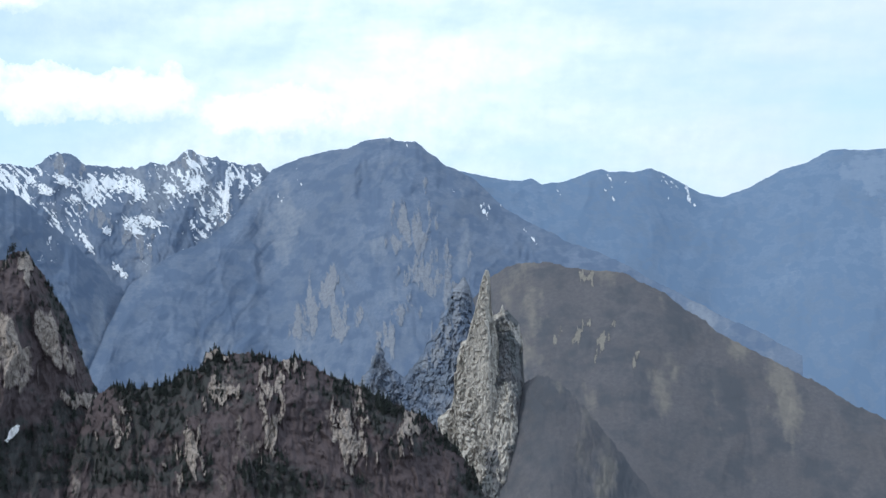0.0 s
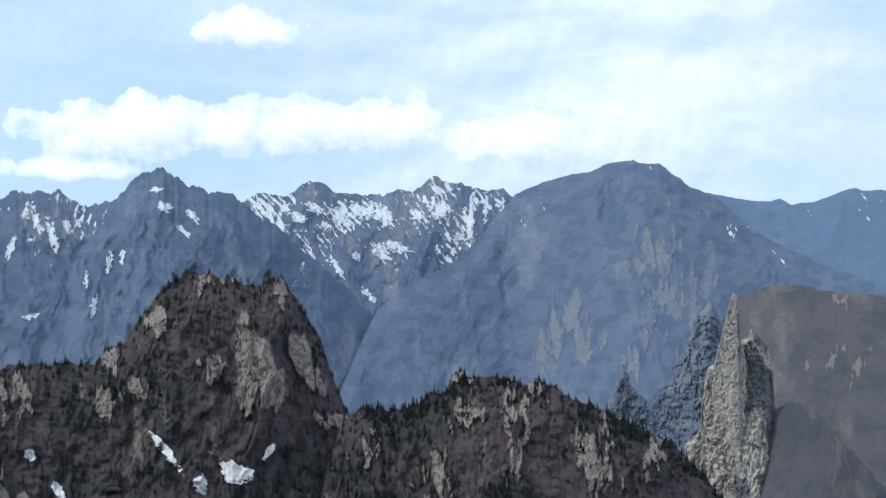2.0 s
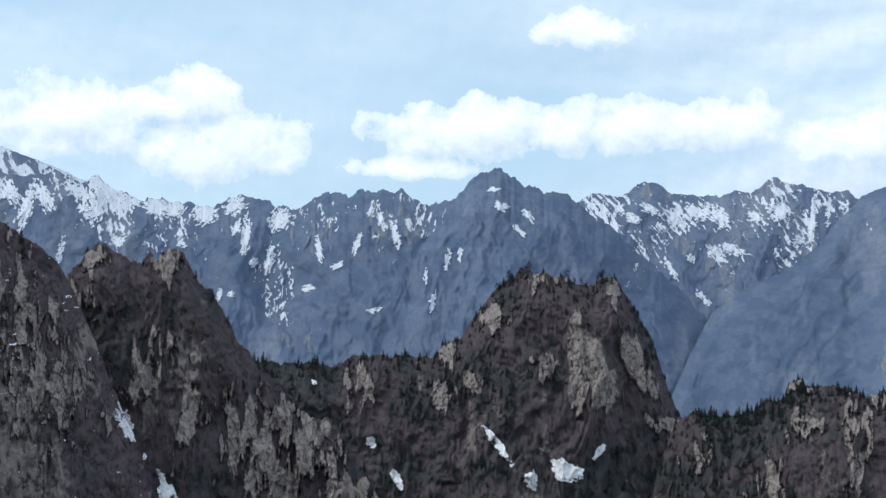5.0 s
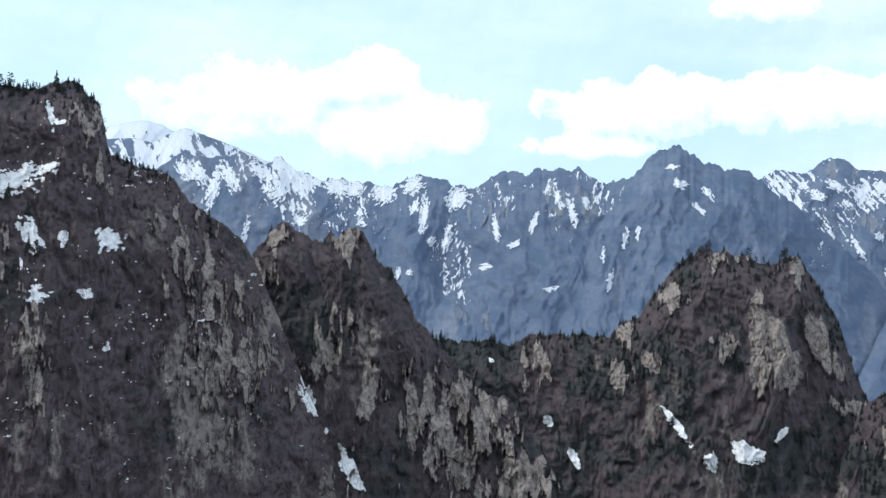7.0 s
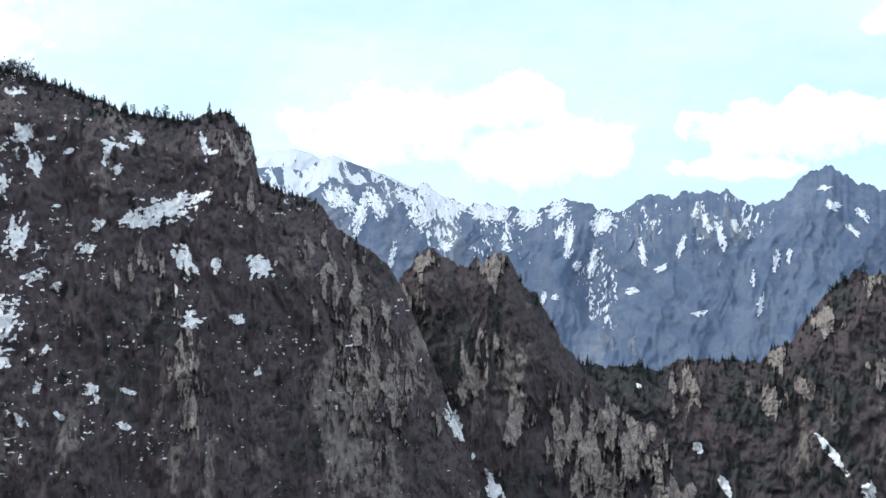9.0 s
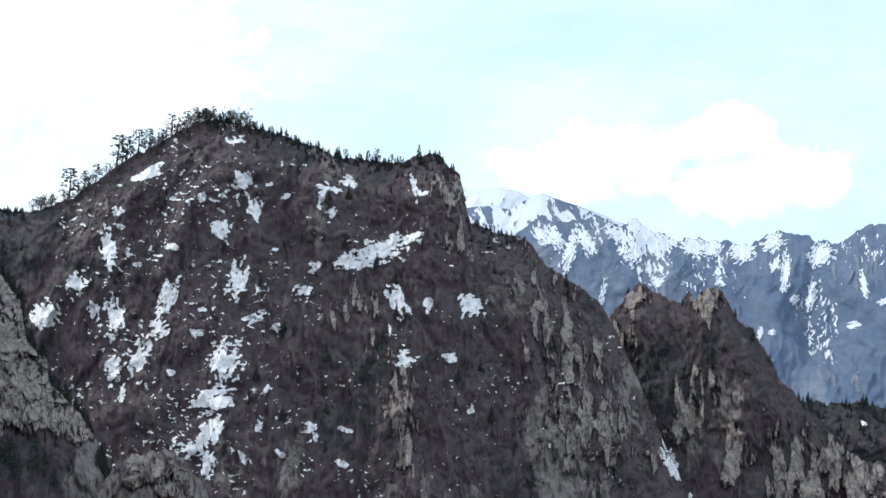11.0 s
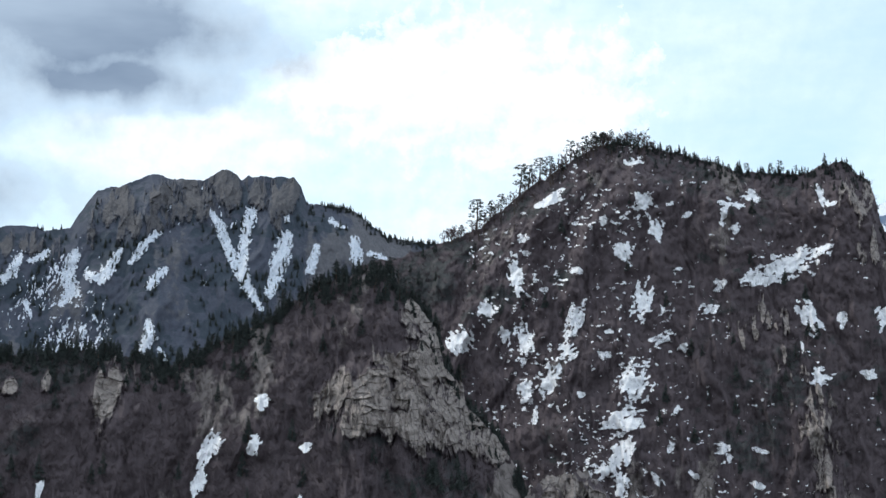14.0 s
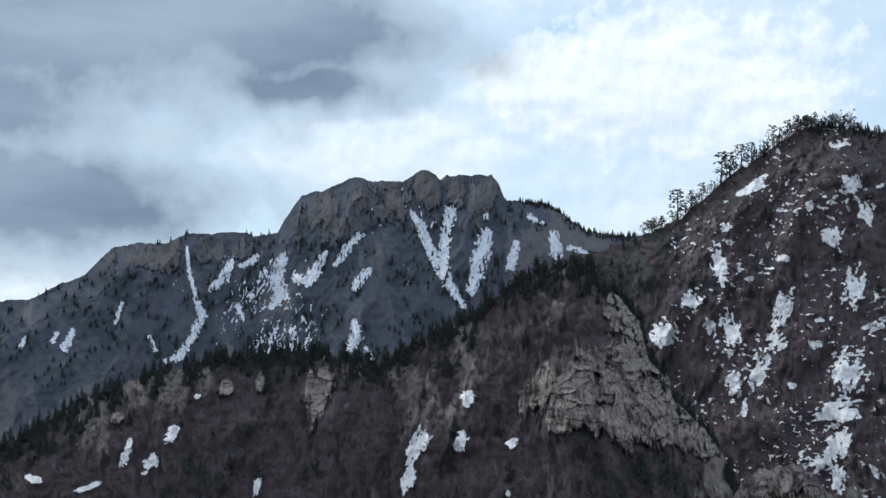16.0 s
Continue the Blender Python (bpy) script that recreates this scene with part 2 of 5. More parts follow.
def ridged(x, y, z=0.0, octaves=5, gain=0.5):
    s, a, f = 0.0, 1.0, 1.0
    for k in range(octaves):
        s, a, f = s + a * (1 - 2 * np.abs(perlin(x * f + 9.1 * k, y * f, z * f))), a * gain, f * 2.03
    return s


def smooth(lo, hi, v):
    k = np.clip((v - lo) / (hi - lo), 0, 1)
    return k * k * (3 - 2 * k)


# ---------------------------------------------------------------- ridges
# Crest lines in metres, from each ridge's left end to its right end.
FAR_RIGHT = [(-67.2, 3899.4, 679.1), (16.8, 3913.9, 729.1), (66.9, 3921.7, 724.0), (133.8, 3931.0, 705.2), (201.1, 3939.1, 696.4), (243.3, 3943.7, 692.7), (268.9, 3946.2, 704.3), (299.0, 3948.9, 682.1), (361.9, 3953.9, 689.9), (481.6, 3960.5, 729.0), (506.8, 3961.4, 718.5), (540.7, 3962.4, 718.0), (574.6, 3963.1, 715.8), (629.0, 3963.7, 726.8), (709.2, 3963.1, 688.0), (775.4, 3961.4, 647.8), (838.7, 3958.7, 634.6), (926.1, 3953.4, 666.4), (1009.9, 3946.5, 711.6), (1092.3, 3938.0, 733.0), (1150.1, 3931.0, 768.3), (1206.6, 3923.4, 769.8), (1254.4, 3916.3, 764.8), (1314.9, 3906.4, 769.3), (1487.3, 3873.3, 716.0), (1808.9, 3790.5, 636.9)]
SNOW_SHOULDER = [(-1173.2, 3400.3, 686.9), (-1130.0, 3414.9, 715.5), (-1100.7, 3424.5, 709.7), (-1056.8, 3438.3, 707.3), (-1035.1, 3444.8, 727.6), (-998.4, 3455.6, 746.6), (-968.9, 3464.0, 739.2), (-931.7, 3474.3, 713.4), (-863.6, 3491.8, 708.4), (-807.1, 3505.2, 702.9), (-764.2, 3514.9, 721.1), (-728.3, 3522.4, 715.3), (-684.6, 3531.3, 748.6), (-662.8, 3535.4, 751.8), (-611.7, 3544.6, 736.8), (-560.4, 3553.1, 721.5), (-486.1, 3564.0, 712.2), (-359.7, 3580.7, 623.4), (-261.6, 3586.1, 492.6), (-163.5, 3586.1, 329.1)]
FAR_PEAK = [(-700.2, 2379.1, 57.4), (-681.7, 2509.0, 185.5), (-669.7, 2646.6, 297.1), (-653.3, 2763.8, 384.6), (-615.0, 2844.3, 431.5), (-569.6, 2930.2, 459.9), (-527.8, 3024.3, 495.5), (-487.3, 3112.1, 549.2), (-448.8, 3193.6, 616.5), (-431.4, 3233.3, 645.5), (-414.5, 3262.4, 671.8), (-359.4, 3244.5, 689.9), (-301.9, 3224.6, 704.7), (-231.1, 3198.2, 711.5), (-188.9, 3181.6, 725.2), (-119.7, 3152.6, 734.1), (-85.8, 3137.7, 718.2), (-58.8, 3125.4, 718.9), (-25.8, 3109.9, 689.8), (13.4, 3090.9, 656.5), (77.9, 3058.0, 616.7), (152.6, 3017.2, 540.8), (270.5, 2916.9, 469.8), (377.6, 2799.1, 414.8), (473.9, 2679.6, 347.0), (559.9, 2559.0, 290.5), (649.5, 2414.2, 229.8)]
FAR_RIDGE = [(-2364.9, 2301.6, 588.9), (-2304.5, 2335.1, 651.7), (-2267.7, 2354.7, 683.7), (-2242.8, 2367.6, 697.7), (-2191.9, 2393.1, 684.0), (-2121.7, 2426.4, 693.6), (-2063.2, 2452.5, 672.9), (-2031.0, 2466.3, 686.4), (-1997.8, 2480.0, 659.1), (-1958.3, 2495.8, 642.6), (-1892.4, 2520.8, 631.4), (-1839.5, 2539.5, 624.3), (-1760.1, 2565.6, 619.6), (-1733.9, 2573.7, 633.9), (-1681.0, 2589.2, 637.2), (-1673.7, 2591.2, 641.1), (-1641.8, 2600.0, 626.0), (-1580.5, 2615.7, 611.1), (-1515.1, 2631.0, 646.2)] + [(-1476.7, 2639.2, 648.9), (-1457.0, 2643.2, 636.1), (-1431.6, 2648.2, 652.8), (-1387.5, 2658.5, 656.9), (-1340.1, 2676.7, 651.5), (-1310.1, 2687.8, 635.5), (-1291.8, 2694.4, 619.3), (-1237.9, 2712.9, 624.1), (-1208.4, 2722.6, 656.4), (-1172.8, 2733.8, 695.2), (-1136.3, 2744.7, 702.0), (-1111.6, 2751.9, 689.5), (-1074.3, 2762.2, 664.4), (-987.7, 2784.2, 643.5), (-962.7, 2790.1, 627.2), (-837.6, 2815.8, 527.3), (-700.5, 2837.6, 391.8), (-589.3, 2850.3, 246.9), (-492.1, 2857.9, 105.3)]
SNOW_PEAK = [(-3326.5, 2724.8, 696.7), (-3158.7, 2917.6, 836.0), (-3082.9, 2997.6, 845.3), (-3031.2, 3049.9, 835.9), (-2998.3, 3082.2, 863.6), (-2958.5, 3120.5, 887.4), (-2925.0, 3151.9, 872.3), (-2870.9, 3201.3, 847.7), (-2760.7, 3296.7, 787.2), (-2676.6, 3365.4, 745.5), (-2476.3, 3515.4, 654.6)]
SNOW_DOME = [(-3500.5, 2984.4, 703.6), (-3432.4, 3062.5, 831.6), (-3384.4, 3115.4, 886.9), (-3328.4, 3175.2, 921.9), (-3270.8, 3234.5, 945.6), (-3223.6, 3281.5, 931.7), (-3161.8, 3341.1, 891.0), (-3062.5, 3432.4, 817.0), (-2958.7, 3522.3, 734.4)]
BRUSH_RIB = [(24.9, 879.6, 192.4), (28.3, 879.5, 214.4), (30.9, 879.5, 232.9), (35.6, 879.3, 251.4), (40.7, 879.1, 264.2), (47.7, 878.7, 277.2), (55.7, 878.2, 287.4), (64.6, 877.6, 291.1), (75.6, 876.7, 285.7), (90.0, 875.4, 271.2), (106.0, 873.6, 250.8), (121.9, 871.5, 228.7), (139.3, 868.9, 203.1)]
MID_SLOPE = [(-29.7, 1499.7, 241.1), (9.7, 1487.5, 316.7), (54.3, 1472.2, 366.2), (73.0, 1465.3, 378.2), (109.4, 1451.0, 381.5), (144.7, 1435.9, 373.1), (184.9, 1417.4, 367.7), (212.7, 1403.6, 356.2), (234.4, 1392.3, 343.8), (250.2, 1383.7, 328.8), (301.4, 1354.1, 290.8), (335.6, 1332.5, 271.1), (359.2, 1316.8, 257.5), (390.9, 1294.4, 236.4), (420.3, 1272.4, 218.7), (510.7, 1195.5, 176.2)]
SPIRE_LINE = [(-6.3, 903.0, 238.4), (-3.3, 903.0, 260.4), (0.2, 903.0, 264.8), (4.9, 903.0, 267.8), (7.4, 903.0, 280.0), (7.4, 903.0, 293.3), (10.1, 902.9, 302.8), (13.2, 902.9, 311.1), (18.0, 902.8, 315.7), (23.5, 902.7, 320.9), (27.3, 902.6, 323.9), (31.0, 902.5, 322.3), (34.8, 902.3, 317.8), (37.8, 902.2, 310.0), (39.1, 902.2, 294.7), (40.6, 902.1, 279.5), (42.5, 902.0, 264.2), (43.3, 902.0, 241.4), (44.0, 901.9, 214.9)]
NEEDLE = [(12.0, 895.9, 291.8), (13.6, 895.9, 310.0), (16.0, 895.9, 315.1), (18.0, 895.8, 323.4), (21.1, 895.8, 332.5), (23.6, 895.7, 340.9), (25.6, 895.6, 350.3), (27.4, 895.6, 356.7), (29.2, 895.5, 361.0), (31.3, 895.5, 360.2), (32.2, 895.4, 355.2), (32.1, 895.4, 346.4), (31.4, 895.4, 340.8), (33.3, 895.4, 330.8), (36.1, 895.3, 317.9), (37.2, 895.2, 298.8)]
SPIRE_FLANK = [(25.1, 911.7, 313.9), (31.5, 911.5, 328.4), (35.5, 911.3, 330.6), (38.5, 911.2, 332.8), (40.3, 911.1, 338.2), (42.0, 911.0, 333.3), (45.8, 910.8, 330.4), (49.3, 910.7, 327.7), (52.3, 910.5, 323.0), (53.9, 910.4, 309.4), (54.7, 910.4, 290.3), (55.2, 910.3, 259.4), (55.2, 910.3, 217.3)]
TEETH_LINE = [(-103.7, 1075.0, 238.8), (-85.1, 1073.1, 256.7), (-66.5, 1070.8, 278.3), (-59.9, 1069.9, 285.9), (-53.1, 1069.0, 312.1), (-46.1, 1068.0, 291.6), (-38.1, 1066.7, 282.5), (-29.9, 1065.4, 281.1), (-18.3, 1063.4, 296.8), (-11.3, 1062.1, 310.2), (-4.4, 1060.8, 319.1), (2.6, 1059.4, 334.7), (8.8, 1058.2, 356.2), (12.4, 1057.4, 352.5), (16.5, 1056.6, 360.1), (21.7, 1055.4, 350.1), (27.1, 1054.2, 327.6), (37.5, 1051.8, 291.8), (50.1, 1048.8, 256.3)]
BACK_MOUNTAIN = [(-1391.2, -156.3, 372.8), (-1397.4, -84.8, 416.1), (-1399.0, -53.0, 429.9), (-1399.8, -26.0, 432.5), (-1400.0, 1.3, 446.7), (-1399.7, 29.0, 458.1), (-1398.8, 57.0, 484.1), (-1397.4, 85.3, 488.7), (-1395.8, 108.1, 488.6), (-1393.8, 131.1, 498.5), (-1389.5, 171.5, 501.2), (-1385.6, 200.5, 496.2), (-1382.0, 223.8, 497.7), (-1380.0, 235.7, 518.5), (-1377.4, 250.7, 539.4), (-1373.5, 271.2, 543.3), (-1367.3, 300.6, 554.9), (-1360.6, 329.8, 553.2), (-1354.0, 356.0, 551.4), (-1350.0, 370.7, 561.4), (-1347.6, 379.5, 564.2), (-1345.2, 388.0, 557.9), (-1343.5, 393.6, 550.4), (-1341.8, 399.5, 556.3), (-1336.5, 416.8, 557.0), (-1327.3, 445.4, 556.1), (-1325.0, 451.9, 546.7), (-1322.7, 458.8, 528.3), (-1309.5, 495.2, 523.9), (-1301.0, 517.0, 511.0), (-1292.4, 538.3, 492.1), (-1273.6, 581.3, 485.4), (-1240.8, 648.4, 463.2)]
ROCK_PEAK = [(-358.6, 530.1, 310.6), (-347.2, 535.1, 323.8), (-328.0, 543.0, 323.6), (-315.7, 547.7, 322.5), (-309.5, 549.9, 321.3), (-300.9, 552.9, 326.0), (-290.9, 556.2, 326.7), (-275.7, 560.9, 327.7), (-265.5, 563.7, 327.4), (-259.2, 565.4, 332.8), (-250.3, 567.7, 338.7), (-245.3, 568.9, 346.6), (-237.8, 570.6, 357.2), (-230.1, 572.3, 363.4), (-225.0, 573.4, 366.8), (-221.1, 574.1, 367.9), (-214.5, 575.4, 366.9), (-206.7, 576.7, 364.9), (-200.1, 577.8, 362.4), (-190.9, 579.2, 361.2), (-187.1, 579.7, 365.1), (-181.9, 580.4, 365.2), (-176.6, 581.1, 358.0), (-172.6, 581.5, 350.3), (-167.3, 582.1, 342.7), (-161.9, 582.6, 330.0), (-157.9, 583.0, 317.4), (-152.6, 583.4, 306.2), (-143.5, 584.0, 292.6), (-135.7, 584.5, 270.5)]
KNOLL = [(-162.4, 535.9, 244.0), (-152.1, 536.7, 274.7), (-141.7, 537.3, 304.1), (-132.3, 537.6, 308.4), (-120.4, 537.8, 306.8), (-111.1, 537.8, 308.2), (-106.5, 537.7, 313.0), (-99.5, 537.6, 314.4), (-97.1, 537.5, 315.2), (-95.9, 537.4, 320.5), (-91.6, 537.2, 323.0), (-87.6, 537.0, 320.2), (-79.4, 536.5, 320.1), (-71.2, 535.9, 318.7), (-65.5, 535.4, 316.2), (-60.8, 534.9, 318.7), (-52.8, 534.0, 315.7), (-49.4, 533.6, 312.3), (-35.9, 531.7, 308.3), (-27.1, 530.2, 303.5), (-16.2, 528.2, 298.1), (-7.5, 526.5, 293.9), (-1.2, 525.1, 288.6), (5.0, 523.6, 280.6), (10.1, 522.4, 273.9), (15.0, 521.1, 263.9), (20.8, 519.6, 251.5)]
CRAG_RIDGE = [(-308.4, 341.3, 338.7), (-296.9, 346.5, 354.4), (-292.4, 348.4, 361.2), (-286.9, 350.7, 367.2), (-284.7, 351.6, 367.6), (-282.2, 352.6, 363.2), (-277.5, 354.4, 362.2), (-272.8, 356.1, 361.3), (-271.0, 356.8, 364.6), (-269.1, 357.5, 362.3), (-264.4, 359.1, 364.6), (-260.6, 360.4, 363.3), (-257.7, 361.3, 358.5), (-254.8, 362.2, 354.8), (-250.0, 363.7, 351.1), (-246.1, 364.9, 343.6), (-240.5, 365.1, 335.3), (-236.0, 365.1, 330.8), (-227.1, 365.0, 321.9), (-218.3, 364.7, 316.9), (-212.9, 364.5, 311.8), (-204.4, 363.9, 310.6), (-199.0, 363.4, 303.9), (-192.6, 362.7, 295.8), (-186.3, 362.0, 287.8), (-180.1, 361.1, 281.7), (-174.0, 360.2, 272.5)]
MAIN_HILL = [(-419.2, 163.7, 379.3), (-411.8, 176.1, 382.5), (-406.0, 185.4, 385.6), (-401.9, 191.5, 387.3), (-397.8, 197.5, 390.6), (-394.6, 202.0, 395.1), (-391.4, 206.4, 398.4), (-388.1, 210.8, 402.9), (-383.6, 216.7, 407.2), (-379.0, 222.5, 412.0), (-373.0, 229.7, 417.2), (-369.4, 234.0, 418.2), (-361.8, 242.5, 416.1), (-356.6, 248.0, 414.1), (-351.3, 253.5, 411.6), (-344.6, 260.2, 407.8), (-339.2, 265.4, 406.0), (-332.0, 271.4, 404.9), (-324.5, 277.1, 403.8)] + [(-319.9, 280.4, 406.0), (-316.9, 282.5, 407.0), (-313.9, 284.6, 405.0), (-312.3, 285.7, 401.9), (-309.2, 287.8, 400.0), (-308.0, 288.6, 395.4), (-306.9, 289.3, 388.1), (-305.9, 290.0, 384.8), (-299.8, 293.9, 381.4), (-289.1, 300.4, 377.2), (-284.3, 303.2, 369.3), (-276.4, 307.6, 364.2), (-270.0, 311.0, 358.1), (-265.1, 313.5, 349.5), (-258.3, 316.8, 332.3), (-251.6, 319.9, 315.2), (-241.5, 324.3, 293.4), (-229.7, 329.0, 277.0), (-224.6, 331.0, 265.6)]
NEAR_SPUR = [(-328.9, -27.0, 320.4), (-329.7, -14.8, 325.0), (-329.9, -6.0, 329.6), (-330.0, 0.4, 334.0), (-329.9, 6.8, 337.2), (-329.7, 14.7, 340.7), (-329.1, 24.0, 343.7), (-328.3, 33.3, 345.5), (-327.0, 44.2, 347.1), (-325.6, 53.7, 348.2), (-323.1, 67.3, 347.0), (-320.1, 75.1, 344.4), (-316.4, 82.9, 347.0), (-311.2, 93.0, 352.5), (-307.7, 99.3, 357.0), (-304.1, 105.5, 361.3), (-300.4, 111.5, 364.3), (-296.5, 117.4, 366.4), (-292.7, 123.0, 365.6), (-290.8, 125.7, 361.2), (-288.2, 129.4, 356.5), (-286.3, 131.9, 352.4), (-286.0, 132.3, 348.4), (-285.3, 133.2, 343.1), (-282.5, 136.8, 339.7), (-282.3, 137.1, 335.2), (-279.9, 140.1, 330.6), (-277.6, 143.0, 327.3), (-275.3, 145.8, 321.5), (-273.8, 147.5, 315.8), (-270.8, 151.0, 305.9)]
LOW_ROCK = [(-251.6, 133.9, 312.1), (-250.4, 136.1, 316.5), (-248.7, 139.3, 319.9), (-247.0, 142.2, 320.3), (-245.2, 145.2, 321.2), (-243.5, 148.0, 319.8), (-242.2, 150.3, 317.1), (-240.5, 152.8, 312.0), (-239.3, 154.8, 305.3)]


def mesh_of(name, co, quads, mat, shade=True):
    me = bpy.data.meshes.new(name)
    quads = np.asarray(quads, np.int32)
    n = quads.shape[1]
    me.vertices.add(len(co))
    me.vertices.foreach_set("co", np.asarray(co, np.float32).ravel())
    me.loops.add(quads.size)
    me.loops.foreach_set("vertex_index", quads.ravel())
    me.polygons.add(len(quads))
    me.polygons.foreach_set("loop_start", np.arange(0, quads.size, n, dtype=np.int32))
    me.polygons.foreach_set("use_smooth", np.full(len(quads), shade))
    me.update(calc_edges=True)
    me.materials.append(mat)
    return me


def ellipse_field(places, az, el, wobble):
    """How far inside the nearest of some tilted ellipses (azimuth, elevation, width, height, tilt) a direction lies: 1 in the middle, 0 at the rim."""
    best = np.full(np.broadcast(az, el).shape, -9.0)
    for a, e, wd, hg, tilt in places:
        c, s = math.cos(radians(tilt)), math.sin(radians(tilt))
        long, short = max(wd, hg) / 2, min(wd, hg) / 2
        if abs(tilt) < 45 and hg > wd:
            long, short = short, long
        x, y = -(az - a), el - e
        u, v = x * c + y * s, -x * s + y * c
        best = np.maximum(best, 1 - np.hypot(u / long, v / short))
    return best + wobble


def facets(x, y, seed, tilt=0.9, step=0.5):
    """Broken rock: cells of random height, each a tilted plane."""
    xi, yi = np.floor(x).astype(int), np.floor(y).astype(int)
    near, value = np.full(x.shape, 99.0), np.zeros(x.shape)
    s = int(seed * 37) & 255
    for dx in (-1, 0, 1):
        for dy in (-1, 0, 1):
            k = PERM[(PERM[(xi + dx + s) & 255] + yi + dy) & 255]
            px, py = xi + dx + 0.5 + 0.45 * GRAD[k, 0], yi + dy + 0.5 + 0.45 * GRAD[k, 1]
            ox, oy = x - px, y - py
            d = ox * ox + oy * oy
            v = step * GRAD[k, 2] + tilt * (ox * GRAD[(k + 71) & 255, 0] + oy * GRAD[(k + 71) & 255, 1])
            value = np.where(d < near, v, value)
            near = np.minimum(near, d)
    return value


def blur(v, width):
    k = np.exp(-0.5 * (np.arange(-3 * width, 3 * width + 1) / width) ** 2)
    return np.convolve(np.pad(v, 3 * width, mode="edge"), k / k.sum(), mode="valid")


class Ridge:
    """A mountain side: a crest line with a gullied face towards the lookout and a plain one behind it."""

    def __init__(self, spine, seed, step, rows, slope, gully, width, crest=0.6, crest_len=6.0, even=1.5, rock_bias=0.0,
                 rock_size=40.0, block=2.0, wood_bias=0.0, fine=0.6, back=45.0, lean=0.0, soft=0.55, stretch=0.34, sway=0.0, spurs=False, rocky=None):
        p = np.array(spine)
        d = np.hypot(p[:, 0], p[:, 1])
        a = np.degrees(np.arctan2(-p[:, 0], p[:, 1]))
        n = int((a[0] - a[-1]) / step) + 2
        self.az = np.linspace(a[0], a[-1], n)
        dist = np.interp(-self.az, -a, d)
        base = np.interp(-self.az, -a, p[:, 2])
        arc = np.radians(self.az) * dist.mean()
        ends = smooth(0, 0.02, np.linspace(0, 1, n)) * smooth(0, 0.02, np.linspace(1, 0, n))
        ragged = crest * ends * (fbm(arc / crest_len, seed * 3.7, 0.5, 5, 0.65) + 0.4 * facets(arc / crest_len, arc * 0 + seed, seed))
        self.zc = base + ragged
        plane = blur(base, max(2, int(even / step)))     # the even slope that the crest is cut from
        frac = np.linspace(0, 1, rows) ** 1.35
        drop = np.maximum(self.zc[:, None] - 2.0, 4.0) * frac[None, :]
        z = self.zc[:, None] - drop
        s = np.repeat(arc[:, None], rows, 1)
        bend = 0.28 * width * fbm(s / width / 1.2, z / width / 1.5, seed, 5, 0.6)
        big = ridged((s + bend + lean * z) / width, z / width * stretch, seed, 6, 0.55)
        if spurs:                        # ribs that branch down the face, leaning to either side by turns
            big = 0.0
            for k in range(6):
                w = width / 2.0 ** k
                side = lean + (0.45 if k % 2 else -0.45)
                big = big + 0.55 ** k * (1 - 2 * np.abs(perlin((s + 0.6 * bend + side * z) / w + 9.1 * k, z / w * 0.16, seed + k)))
        env = 0.25 + 0.75 * smooth(0, gully * 2.0, drop)
        mid = fbm((s + bend + lean * z) / width * 5, z / width * 5 * (stretch + 0.25), seed + 5, 6, 0.72)
        scatter = fbm(s / rock_size, z / rock_size * 0.5, seed + 9, 5, 0.6)
        if rocky:                        # barer rock towards one end of the ridge
            scatter = scatter + rocky[2] * smooth(rocky[0], rocky[1], self.az)[:, None]
        self.rock = smooth(-0.15, 0.9, scatter + rock_bias)
        warp = 3.0 * fbm(s / 14.0 / fine, z / 14.0 / fine, seed + 6, 3) * fine
        lump = facets((s + warp) / (7.0 * fine), (z + warp) / (15.0 * fine), seed) + 0.5 * facets((s - warp) / (2.6 * fine), z / (5.0 * fine), seed + 1)
        rough = fbm(s / 3.0 / fine, z / 4.0 / fine, seed + 4, 4, 0.65)
        line = dist
        if spurs:
            dist = blur(dist, max(2, int(0.8 / step)))
        run = (plane[:, None] - z) / np.tan(np.radians(slope))
        out = gully * env * (big * 0.7 + mid * soft) + (0.3 + 0.7 * smooth(0, 3 * block, drop)) * (block * (0.15 + self.rock) * lump + block * (0.25 + 0.4 * self.rock) * rough)
        self.r = np.clip(dist[:, None] - run - out, 40.0, 4900.0)
        lift = (self.zc - EYE) * (self.r[:, 0] / line - 1)      # keeps the crest on its line of sight
        z = z + lift[:, None] * (1 - frac[None, :])
        self.zc = self.zc + lift
        self.z = z
        self.hollow = -(big - big.mean()) / big.std()
        self.wood = np.clip(0.5 + wood_bias + 0.55 * fbm(s / 45.0, z / 30.0, seed + 11, 3) - 0.6 * self.rock, 0, 1)
        self.back = back
        self.el = np.degrees(np.arctan2(z - EYE, self.r))
        self.seed, self.fine, self.sway = seed, fine, sway

    def points(self, r, z, az=None):
        a = np.radians(self.az[:, None] if az is None else az)
        return np.stack([-np.sin(a) * r, np.cos(a) * r, z], -1)

    def build(self, name, mat, label, category="mountain", broken=False):
        n, m = self.r.shape
        k = 14
        f = np.linspace(0, 1, k + 1)[1:]
        drop = np.maximum(self.zc[:, None] - 2.0, 4.0) * f[None, ::-1]
        rb = self.r[:, :1] + drop / math.tan(radians(self.back))
        zb = self.zc[:, None] - drop
        r, z = np.concatenate([rb, self.r], 1), np.concatenate([zb, self.z], 1)
        turn = self.az[:, None] + self.sway * (fbm(z / 16.0, r * 0 + self.seed, self.seed, 4, 0.6) + 0.7 * facets(z / 9.0, self.az[:, None] * 2 + z * 0, self.seed)) if self.sway else None
